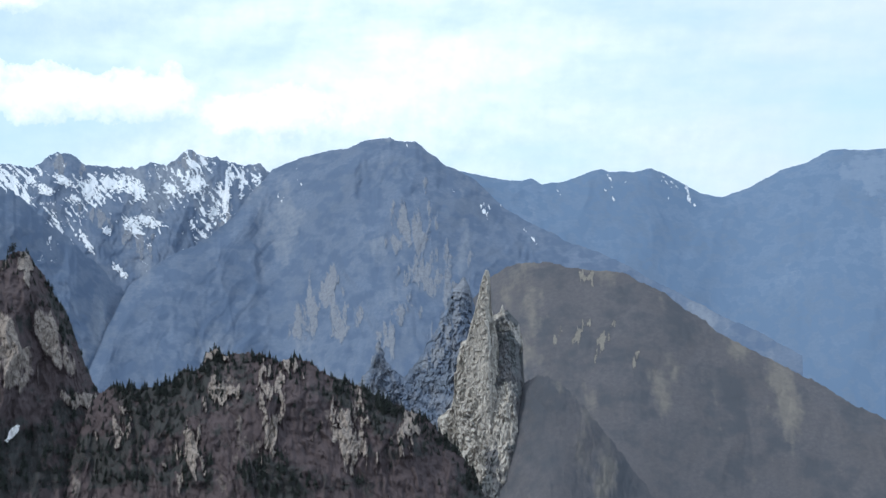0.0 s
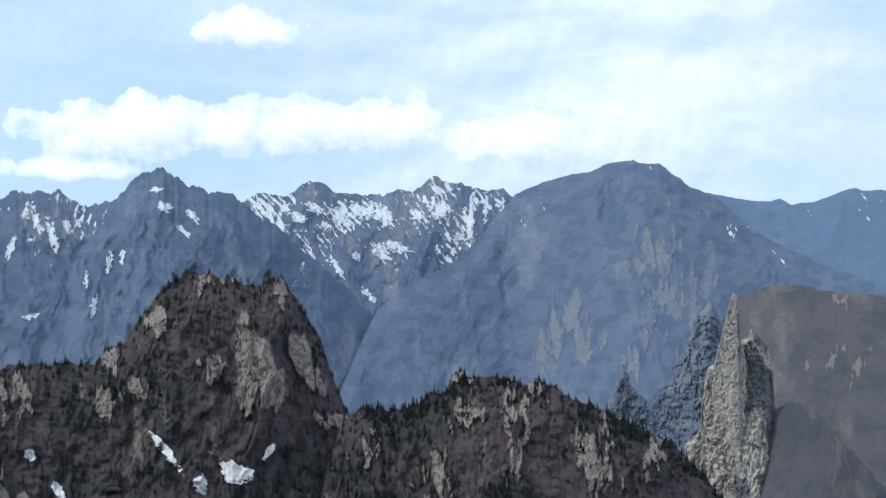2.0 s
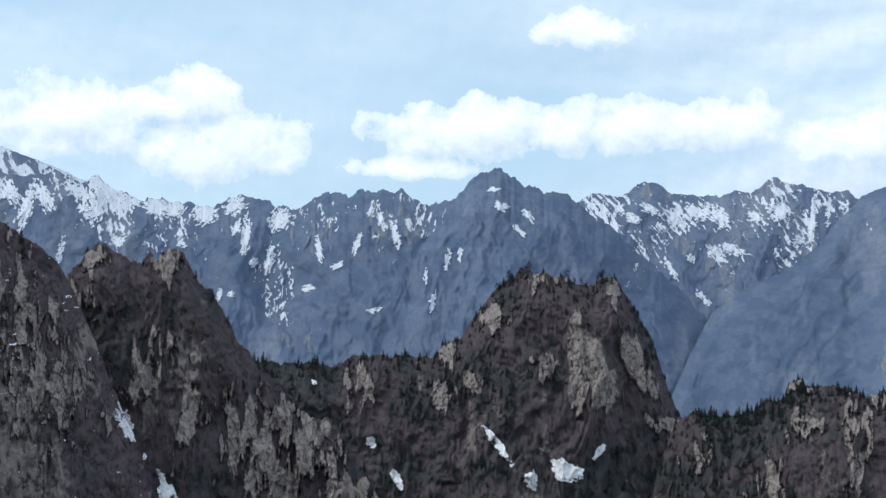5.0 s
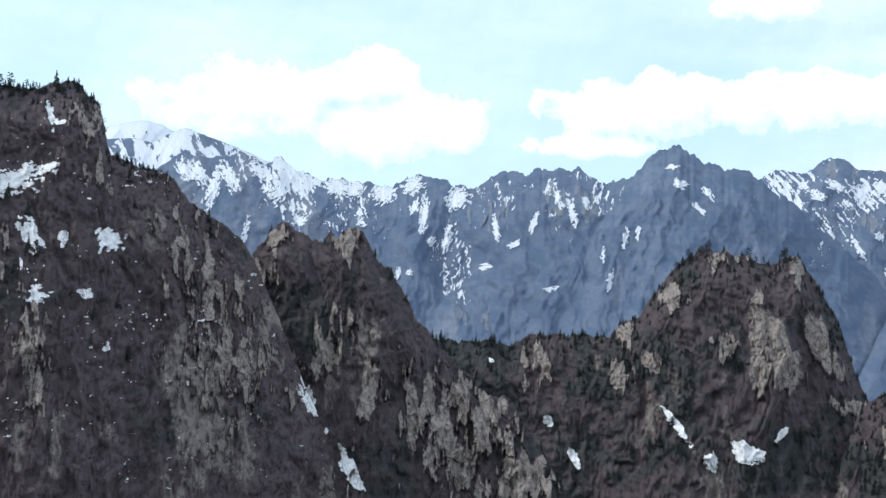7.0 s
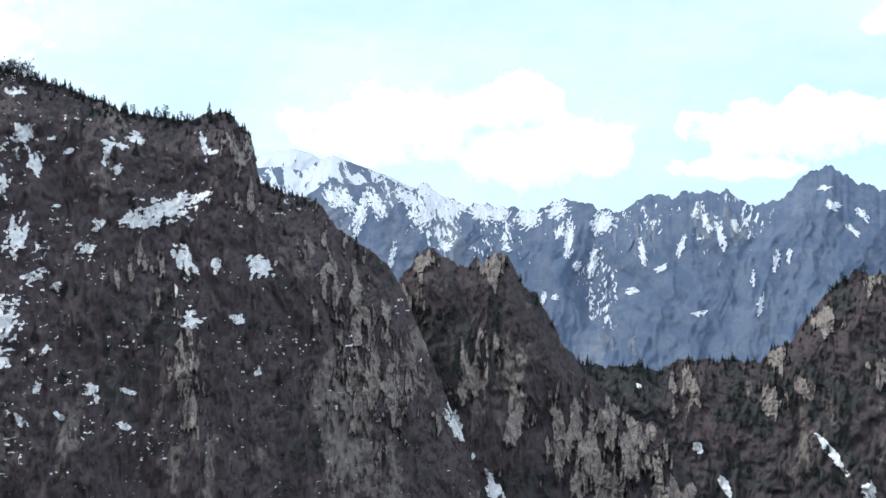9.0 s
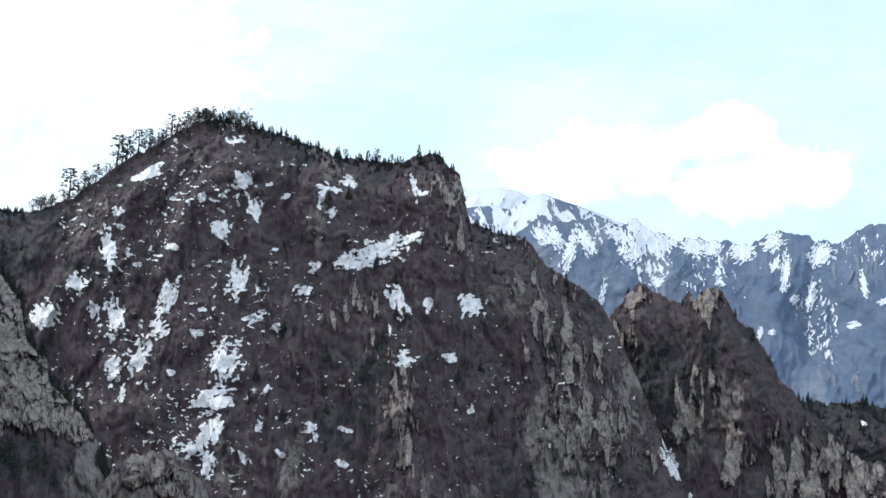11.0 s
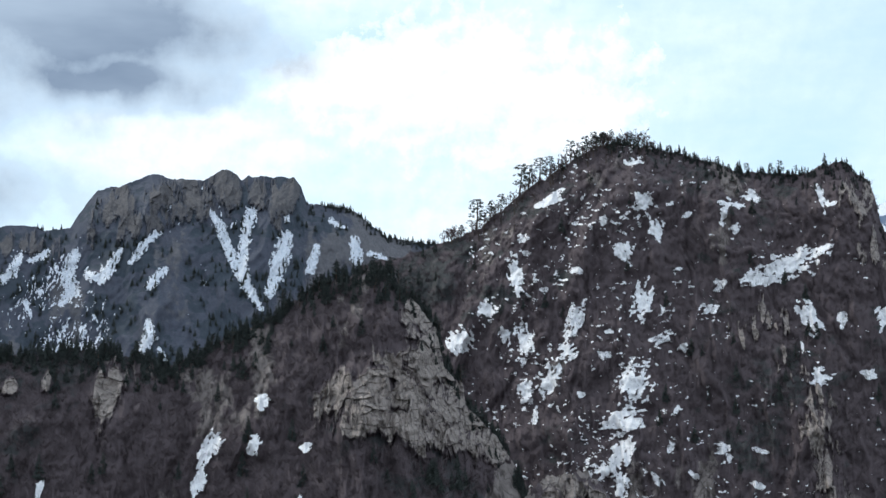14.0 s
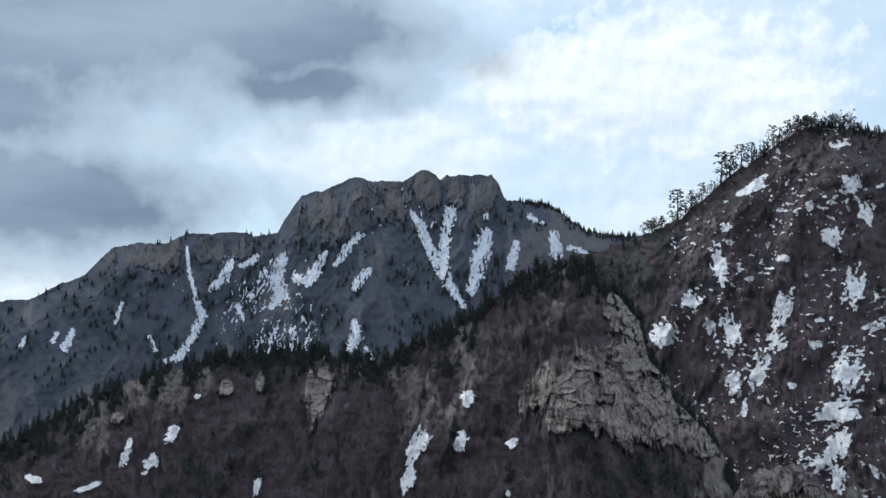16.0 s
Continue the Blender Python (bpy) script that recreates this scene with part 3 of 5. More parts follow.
        co = self.points(r, z, turn).reshape(-1, 3)
        m2 = m + k
        i = (np.arange(n - 1)[:, None] * m2 + np.arange(m2 - 1)[None, :]).ravel()
        quads = np.stack([i, i + 1, i + m2 + 1, i + m2], 1)
        me = mesh_of(name, co, quads, mat, not broken)
        for key, vals in (("rock", self.rock), ("wood", self.wood)):
            layer = me.attributes.new(key, "FLOAT", "POINT")
            full = np.concatenate([np.repeat(vals[:, :1], k, 1), vals], 1)
            layer.data.foreach_set("value", full.astype(np.float32).ravel())
        self.ob = tagged(new(name, me), label, category)
        return self.ob

    def at(self, az, el):
        """Range and height of the face in the given directions (arrays of one shape)."""
        az, el = np.asarray(az, float), np.asarray(el, float)
        col = np.clip((self.az[0] - az) / (self.az[0] - self.az[-1]) * (len(self.az) - 1), 0, len(self.az) - 1.001)
        c0 = col.astype(int)
        w1 = col - c0
        low = np.minimum.accumulate(self.el, 1)
        r, z = np.empty(az.shape), np.empty(az.shape)
        out = []
        for c in (c0, c0 + 1):
            rr, zz = np.empty(az.shape), np.empty(az.shape)
            for k in np.unique(c):
                pick = c == k
                row = np.interp(-el[pick], -low[k] + np.arange(low.shape[1]) * 1e-7, np.arange(low.shape[1]))
                j = np.minimum(row.astype(int), low.shape[1] - 2)
                t = row - j
                rr[pick] = self.r[k][j] * (1 - t) + self.r[k][j + 1] * t
                zz[pick] = self.z[k][j] * (1 - t) + self.z[k][j + 1] * t
            out.append((rr, zz))
        return out[0][0] * (1 - w1) + out[1][0] * w1, out[0][1] * (1 - w1) + out[1][1] * w1

    def pick(self, field, az, el):
        """A layer of the face in a grid of directions, one column of the grid for each azimuth."""
        out = np.zeros(az.shape)
        for i in range(len(az)):
            k = int(np.clip((self.az[0] - az[i, 0]) / (self.az[0] - self.az[-1]) * (len(self.az) - 1), 0, len(self.az) - 1))
            low = -np.minimum.accumulate(self.el[k]) + np.arange(self.el.shape[1]) * 1e-7
            out[i] = np.interp(-el[i], low, field[k])
        return out

    def crest_el(self, az):
        return np.interp(-np.asarray(az), -self.az, self.el[:, 0])


def snow_mesh(ridge, az, el, keep, mat, name, proud=0.5, rock=None):
    """Snow lying on a ridge's face, on a grid of directions, where keep says so."""
    keep = keep & (el < ridge.crest_el(az) - 0.02) & (az < ridge.az[0]) & (az > ridge.az[-1])
    if keep.sum() < 4:
        return None
    r, z = np.full(az.shape, 1.0), np.zeros(az.shape)
    grow = keep.copy()
    grow[1:] |= keep[:-1]
    grow[:, 1:] |= keep[:, :-1]
    grow[1:, 1:] |= keep[:-1, :-1]
    r[grow], z[grow] = ridge.at(az[grow], el[grow])
    scale = 1 - proud / np.maximum(r, 1)
    co = ridge.points(r * scale, EYE + (z - EYE) * scale + 0.1, az).reshape(-1, 3)
    n, m = az.shape
    cell = keep[:-1, :-1]
    i = (np.arange(n - 1)[:, None] * m + np.arange(m - 1)[None, :])[cell]
    quads = np.stack([i, i + m, i + m + 1, i + 1], 1)
    used, inv = np.unique(quads.ravel(), return_inverse=True)
    me = mesh_of(name, co[used], inv.reshape(-1, 4), mat)
    if rock is not None:
        me.attributes.new("rock", "FLOAT", "POINT").data.foreach_set("value", rock.ravel()[used].astype(np.float32))
    return me


def grid(a0, a1, e0, e1, step):
    return np.meshgrid(np.arange(a0, a1, step), np.arange(e0, e1, step), indexing="ij")


def pieces(mask, least):
    """The connected pieces of a mask, as masks."""
    left = mask.copy()
    n, m = mask.shape
    while left.any():
        start = np.argwhere(left)[0]
        todo, got = [tuple(start)], np.zeros_like(mask)
        left[tuple(start)] = False
        while todo:
            i, j = todo.pop()
            got[i, j] = True
            for p, q in ((i + 1, j), (i - 1, j), (i, j + 1), (i, j - 1)):
                if 0 <= p < n and 0 <= q < m and left[p, q]:
                    left[p, q] = False
                    todo.append((p, q))
        if got.sum() >= least:
            yield got


def snow_patches(ridge, places, step, group, label, mat=SNOW, proud=0.5, ragged=1.0, least=34, grain=0.75):
    for k, place in enumerate(places):
        a, e, wd, hg, tilt = place
        reach = max(wd, hg) * 0.8 + 0.15
        az, el = grid(a - reach, a + reach, e - reach, e + reach, step)
        c, s = math.cos(radians(tilt)), math.sin(radians(tilt))
        u, v = -(az - a) * c + (el - e) * s, (az - a) * s + (el - e) * c
        wob = ragged * (0.7 * fbm(u / 0.8 / grain + 3.1 * k, v / 0.3 / grain, ridge.seed, 4, 0.55) + 0.5 * fbm(az / 0.3 / grain, el / 0.22 / grain + k, ridge.seed, 3, 0.55))
        for mask in pieces(ellipse_field([place], az, el, wob) > 0.12, least):
            me = snow_mesh(ridge, az, el, mask, mat, "snow_patch", proud)
            if me:
                tagged(new("snow_patch", me), label, "snow patch", group)


def snow_strips(ridge, lines, step, group, label, mat=SNOW, proud=0.5, ragged=0.5, least=20, grain=0.5):
    """Snow lying along gullies: lines of (azimuth, elevation, width) with a frayed rim."""
    for k, line in enumerate(lines):
        q = np.array(line)
        edge = q[:, 2].max() + 0.1
        az, el = grid(q[:, 0].min() - edge, q[:, 0].max() + edge, q[:, 1].min() - edge, q[:, 1].max() + edge, step)
        best = np.full(az.shape, -9.0)
        for (a0, e0, w0), (a1, e1, w1) in zip(q[:-1], q[1:]):
            da, de = a1 - a0, e1 - e0
            f = np.clip(((az - a0) * da + (el - e0) * de) / max(da * da + de * de, 1e-6), 0, 1)
            gap = np.hypot(az - a0 - f * da, el - e0 - f * de)
            best = np.maximum(best, 1 - gap / (0.5 * (w0 + (w1 - w0) * f)))
        wob = ragged * (0.7 * fbm(az / 0.35 / grain, el / 0.6 / grain + k, ridge.seed, 4, 0.55) + 0.6 * fbm(az / 0.16 / grain, el / 0.1 / grain, k + 0.5, 3, 0.55))
        for mask in pieces(best + wob > 0.05, least):
            me = snow_mesh(ridge, az, el, mask, mat, "snow_patch", proud)
            if me:
                tagged(new("snow_patch", me), label, "snow patch", group)


def rock_parts(ridge, places, step, mat, jut, name="rock_slab", cells=(7.0, 15.0), ragged=0.7, cut=0.0, grain=9.0):
    """Outcrops that stand out of a ridge's face: parts of the mountain, broken into blocks."""
    for k, place in enumerate(places):
        a, e, wd, hg, tilt = place
        reach = max(wd, hg) * 0.75 + 0.15
        az, el = grid(a - reach, a + reach, e - reach, e + reach, step)
        s, zz = np.radians(az) * ridge.r.mean(), np.radians(el) * ridge.r.mean()
        wob = 1.25 * ragged * fbm(s / grain * 1.5 + 5.7 * k, zz / grain / 2.4, ridge.seed, 5, 0.6) + 0.45 * facets(s / grain * 2.4, zz / grain * 0.7, ridge.seed + k)
        field = ellipse_field([place], az, el, wob)
        warp = 0.2 * cells[0] * fbm(s / cells[0], zz / cells[0], ridge.seed + k, 3)
        block = 0.9 * facets((s + warp) / cells[0], (zz + warp) / cells[1], ridge.seed + k) + 0.32 * facets((s - warp) / cells[0] * 2.7, zz / cells[1] * 2.5, ridge.seed + k + 1)
        proud = jut * (smooth(cut - 0.05, cut + 0.3, field) * np.maximum(0.35, 0.9 + 0.85 * block) - 0.1) + 0.04 * jut * fbm(s / 1.5, zz / 1.5, k, 3)
        for mask in pieces(field > cut, 25):
            me = snow_mesh(ridge, az, el, mask, mat, name, proud, 0.05 + 0.9 * smooth(cut + 0.02, cut + 0.5, field))
            if not me:
                continue
            me.polygons.foreach_set("use_smooth", np.zeros(len(me.polygons), bool))
            new(name, me).parent = ridge.ob


def snow_cover(ridge, name, label, step, a0, a1, e0, e1, rule, mat=SNOW_FAR, proud=3.0):
    """Many streaks and flecks of snow over one face, as one object."""
    az, el = grid(a0, a1, e0, e1, step)
    depth = ridge.crest_el(az) - el
    me = snow_mesh(ridge, az, el, rule(az, el, depth), mat, name, proud)
    if me:
        tagged(new(name, me), label, "snow", kind="stuff")


# ---------------------------------------------------------------- ground
def ground():
    rad = np.concatenate([np.linspace(0, 400, 60), np.geomspace(410, 4900, 60)])
    ang = np.linspace(0, 2 * np.pi, 181)[:-1]
    r, t = np.meshgrid(rad, ang, indexing="ij")
    x, y = -np.sin(t) * r, np.cos(t) * r
    hill = np.maximum(EYE - 1.7 - np.maximum(r - 1.5, 0) * 1.15, 0.0)     # the lookout's own knoll
    z = np.maximum(hill + smooth(3, 60, r) * 6 * fbm(x / 60, y / 60, 1.0) * (hill > 0), 0) + 8 * smooth(500, 900, r) * fbm(x / 400, y / 400, 3.0, 4)
    n, m = r.shape
    i, j = np.meshgrid(np.arange(n - 1), np.arange(m), indexing="ij")
    quads = np.stack([i * m + j, (i + 1) * m + j, (i + 1) * m + (j + 1) % m, i * m + (j + 1) % m], -1).reshape(-1, 4)
    me = mesh_of("ground", np.stack([x, y, z], -1).reshape(-1, 3), quads, FLOOR)
    for key in ("rock", "wood"):
        layer = me.attributes.new(key, "FLOAT", "POINT")
        layer.data.foreach_set("value", np.full(n * m, 0.15 if key == "rock" else 0.5, np.float32))
    tagged(new("ground", me), "brown wooded valley floor below the mountains", "ground", kind="structure")


ground()

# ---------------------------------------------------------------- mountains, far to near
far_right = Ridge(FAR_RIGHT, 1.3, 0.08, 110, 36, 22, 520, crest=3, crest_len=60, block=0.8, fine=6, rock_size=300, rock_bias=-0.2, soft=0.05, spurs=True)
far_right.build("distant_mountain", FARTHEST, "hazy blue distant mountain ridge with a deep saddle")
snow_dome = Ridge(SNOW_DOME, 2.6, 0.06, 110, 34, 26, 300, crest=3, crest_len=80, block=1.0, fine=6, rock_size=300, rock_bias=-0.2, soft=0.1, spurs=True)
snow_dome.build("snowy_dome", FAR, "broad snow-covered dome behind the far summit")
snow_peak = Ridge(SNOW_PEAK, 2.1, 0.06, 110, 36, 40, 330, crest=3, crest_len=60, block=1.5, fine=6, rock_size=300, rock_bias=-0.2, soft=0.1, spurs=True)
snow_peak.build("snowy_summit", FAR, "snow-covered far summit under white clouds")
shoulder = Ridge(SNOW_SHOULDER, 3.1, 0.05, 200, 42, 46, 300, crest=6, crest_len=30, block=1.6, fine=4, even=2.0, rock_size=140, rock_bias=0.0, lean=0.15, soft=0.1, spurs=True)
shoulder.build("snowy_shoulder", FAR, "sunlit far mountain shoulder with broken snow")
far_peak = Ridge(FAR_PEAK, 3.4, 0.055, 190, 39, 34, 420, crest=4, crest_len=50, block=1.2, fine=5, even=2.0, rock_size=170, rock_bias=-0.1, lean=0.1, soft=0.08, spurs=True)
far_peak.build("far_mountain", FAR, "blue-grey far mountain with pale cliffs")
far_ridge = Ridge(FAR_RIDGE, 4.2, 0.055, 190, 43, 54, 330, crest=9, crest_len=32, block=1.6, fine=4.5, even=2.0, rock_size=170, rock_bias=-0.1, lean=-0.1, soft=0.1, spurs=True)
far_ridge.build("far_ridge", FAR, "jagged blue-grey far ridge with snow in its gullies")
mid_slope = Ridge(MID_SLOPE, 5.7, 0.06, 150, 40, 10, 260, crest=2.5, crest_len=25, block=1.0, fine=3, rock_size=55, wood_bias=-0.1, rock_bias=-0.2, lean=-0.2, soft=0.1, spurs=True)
mid_slope.build("brush_slope", SLOPE, "hazy brown mountain slope with pale scree")
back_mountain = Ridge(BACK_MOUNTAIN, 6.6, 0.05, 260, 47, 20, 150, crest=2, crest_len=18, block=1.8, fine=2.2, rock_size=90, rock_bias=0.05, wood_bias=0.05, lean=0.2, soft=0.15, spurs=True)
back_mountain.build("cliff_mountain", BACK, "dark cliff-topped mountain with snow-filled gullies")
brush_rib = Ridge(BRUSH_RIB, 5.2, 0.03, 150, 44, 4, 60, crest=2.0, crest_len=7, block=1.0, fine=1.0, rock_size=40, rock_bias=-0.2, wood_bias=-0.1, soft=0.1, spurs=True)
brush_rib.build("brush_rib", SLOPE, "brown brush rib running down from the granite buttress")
spire = Ridge(SPIRE_LINE, 7.5, 0.02, 300, 70, 3, 14, crest=1.0, crest_len=5, block=2.3, fine=0.55, rock_bias=1.5, back=66, even=0.15, sway=0.09)
needle = Ridge(NEEDLE, 7.2, 0.015, 300, 78, 0.8, 9, crest=0.5, crest_len=3, block=1.1, fine=0.4, rock_bias=1.5, back=74, even=0.1, sway=0.02)
flank = Ridge(SPIRE_FLANK, 7.7, 0.025, 260, 64, 3, 14, crest=1.0, crest_len=4, block=2.0, fine=0.55, rock_bias=0.35, back=66, even=0.2, sway=0.05)
teeth = Ridge(TEETH_LINE, 7.9, 0.03, 220, 60, 5, 30, crest=1.8, crest_len=6, block=2.4, fine=0.8, rock_bias=0.1, back=60, even=0.4, sway=0.1)
# The teeth take the far cliffs' haze-tinted stone.
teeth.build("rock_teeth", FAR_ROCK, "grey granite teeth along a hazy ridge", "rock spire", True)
spire.build("rock_spire", SPIRE, "pale jointed granite buttress rising from a ridge", "rock spire", True)
needle.build("rock_needle", SPIRE, "slender pale granite needle on the buttress", "rock spire", True)
flank.build("rock_flank", SPIRE, "grey granite shoulder behind the pale needle", "rock spire", True)
rock_peak = Ridge(ROCK_PEAK, 8.8, 0.045, 300, 56, 9, 60, crest=1.5, crest_len=5, rock_bias=-0.3, rock_size=26, block=2.0, wood_bias=0.0, back=50, soft=0.3)
rock_peak.build("rocky_peak", CRAG, "rocky peak with pale granite slabs and dark pines")
knoll = Ridge(KNOLL, 9.3, 0.045, 260, 54, 8, 60, crest=1.2, crest_len=5, rock_bias=-0.3, rock_size=24, block=1.9, wood_bias=0.0, back=50, soft=0.3)
knoll.build("wooded_knoll", CRAG, "dark brush-covered knoll with granite outcrops")
crag_ridge = Ridge(CRAG_RIDGE, 10.9, 0.045, 320, 57, 8, 50, crest=1.4, crest_len=4, rock_bias=-0.15, rock_size=22, block=2.1, back=55, soft=0.3)
crag_ridge.build("jagged_crag", CRAG, "jagged granite crag with brown brush in its clefts")
main_hill = Ridge(MAIN_HILL, 11.2, 0.045, 360, 52, 9, 70, crest=0.8, crest_len=5, rock_bias=-0.4, rock_size=24, block=2.0, wood_bias=-0.25, back=45, soft=0.3, rocky=(48.0, 42.0, 0.5))
main_hill.build("snow_dotted_hill", HILL, "steep brown wooded hill dotted with old snow")
near_spur = Ridge(NEAR_SPUR, 12.6, 0.05, 300, 50, 7, 50, crest=0.7, crest_len=5, rock_bias=-0.15, rock_size=20, block=1.7, wood_bias=-0.28, back=45, soft=0.3)
near_spur.build("wooded_spur", CRAG, "dark wooded spur with a layered granite outcrop")
low_rock = Ridge(LOW_ROCK, 13.8, 0.035, 200, 52, 3, 12, crest=0.9, crest_len=2.5, rock_bias=1.2, block=2.4, fine=0.5, even=0.4, back=50)
low_rock.build("granite_outcrop", HILL, "weathered granite outcrop below the snowy hill", "rock")

# ---------------------------------------------------------------- snow
MAIN_SNOW = [(50.55, 4.65, 3.05, 1.02, 20), (51.64, 4.19, 1.34, 0.68, 0), (49.03, 5.35, 0.98, 0.34, 15), (49.68, 2.60, 1.51, 0.83, -55), (46.46, 2.35, 1.22, 0.98, 50), (49.28, -0.01, 0.78, 0.88, -20), (56.31, 7.54, 0.73, 0.98, -60), (55.84, 6.38, 0.98, 0.63, -70), (57.24, 5.37, 0.73, 1.07, -60), (56.51, 3.32, 0.83, 1.51, 75), (59.39, 2.53, 0.73, 1.51, 65), (61.53, 1.71, 0.68, 1.51, -85), (62.30, 1.91, 0.54, 0.83, 80), (61.85, 4.52, 0.63, 1.71, -80), (64.37, 1.69, 1.22, 1.22, -60), (63.12, 3.04, 0.83, 0.98, -50)] + [(56.91, -0.19, 1.27, 1.71, 60), (57.40, -1.76, 1.61, 1.07, 10), (57.51, -3.08, 1.46, 1.07, 50), (58.26, -3.85, 1.34, 0.68, 15), (57.52, -4.50, 0.54, 1.22, 85), (61.50, -0.52, 0.59, 1.17, 85), (60.40, 0.10, 0.78, 1.51, 65), (59.71, 1.15, 0.73, 0.73, 40), (59.18, -0.62, 0.34, 0.44, 0), (60.27, 7.83, 1.46, 0.39, 25), (60.51, 7.58, 1.71, 0.24, 20), (56.65, 9.28, 0.88, 0.29, 5), (52.67, 7.37, 1.22, 0.29, -15), (51.82, 7.67, 0.63, 0.49, -40), (52.96, 6.93, 0.34, 0.83, 75), (49.00, 7.46, 0.34, 1.12, -80), (48.51, 7.17, 0.73, 0.24, 10)]
snow_patches(main_hill, MAIN_SNOW, 0.028, "snow patches on the hill", "ragged patch of old snow on the brown hill", SNOW, 0.6, 1.1, 16)
snow_patches(main_hill, [(52.53, 6.32, 0.34, 0.44, -30), (53.70, 2.97, 0.63, 0.54, 30), (53.23, 3.92, 0.54, 0.49, 40), (55.86, 1.71, 1.02, 0.44, 20), (54.81, 1.34, 0.49, 0.24, 30), (55.14, -1.32, 0.34, 0.44, 50), (53.27, -2.89, 0.68, 0.44, 20), (53.02, -3.24, 0.24, 0.49, -70), (51.73, -2.98, 0.59, 0.24, -10), (56.04, -4.20, 0.34, 0.63, -60), (54.53, -3.98, 0.83, 0.29, -35), (51.95, -4.36, 0.73, 0.29, -30), (46.39, -2.20, 0.39, 0.34, 40), (47.36, 0.17, 0.54, 0.44, 0), (48.34, 2.42, 0.39, 0.73, 80)] + [(58.15, 1.04, 0.68, 0.39, 0), (59.26, 4.72, 0.54, 0.44, 0), (59.80, 4.29, 0.39, 0.20, 0), (54.51, 6.90, 0.49, 0.20, 15), (55.25, 7.42, 0.44, 0.17, 0), (55.40, -2.88, 0.29, 0.49, 80), (54.95, 4.65, 0.29, 0.20, 0), (58.05, 6.69, 0.34, 0.44, -60), (61.54, 6.03, 0.44, 0.39, 30), (61.40, 5.45, 0.34, 0.24, 0), (60.64, 3.88, 0.44, 0.20, 0), (61.14, -1.51, 0.24, 0.73, 85), (57.93, 2.08, 0.34, 0.29, 0), (49.90, 1.33, 0.24, 0.49, -80), (38.05, -4.00, 0.59, 1.51, -75), (37.83, -4.45, 0.39, 0.98, -60)], 0.025, "snow patches on the hill", "small patch of old snow among bare brush")
SPUR_SNOW = [(74.94, -2.76, 0.73, 1.80, 62), (75.41, -4.17, 0.63, 1.22, 65), (73.13, -2.69, 0.59, 1.07, 70), (70.89, -2.79, 0.54, 0.44, 20), (85.27, -1.96, 0.44, 0.98, 60), (87.12, -2.60, 0.39, 1.22, 75), (86.13, -3.10, 0.49, 0.98, 55), (81.78, -4.24, 0.39, 0.88, 80), (90.77, -3.59, 0.98, 0.34, -25), (88.59, -3.96, 1.22, 0.24, 20), (72.76, -0.78, 0.73, 0.73, 30), (71.15, -4.87, 0.24, 0.34, 0), (84.21, -0.42, 0.29, 0.20, 0)]
snow_patches(near_spur, SPUR_SNOW, 0.028, "snow patches on the spur", "narrow strip of old snow between dark trees", SNOW, 1.3, 0.6, 20)
ROCKPK_SNOW = [(22.24, -4.90, 0.34, 2.20, -52), (20.82, -6.35, 0.54, 0.98, -85), (19.21, -5.99, 1.51, 0.78, -5), (19.57, -5.69, 0.98, 0.63, -30), (17.94, -5.07, 0.34, 0.83, 55), (27.70, -4.88, 0.49, 0.63, -60), (26.57, -6.40, 0.39, 1.22, -55), (30.17, -2.37, 0.29, 0.20, -30)]
snow_patches(rock_peak, ROCKPK_SNOW, 0.025, "snow patches under the rocky peak", "snow strip in a gully under granite slabs", SNOW, 1.2, 0.5, 20)
CRAG_SNOW = [(37.97, -4.20, 0.63, 1.51, -72), (36.22, -6.93, 0.63, 1.71, -62), (35.80, -7.64, 0.54, 0.98, -50), (37.17, -5.51, 0.20, 0.34, 0)]
snow_patches(crag_ridge, CRAG_SNOW, 0.025, "snow patches in the gully", "snow strip in a steep rocky gully", SNOW, 1.2, 0.5, 20)
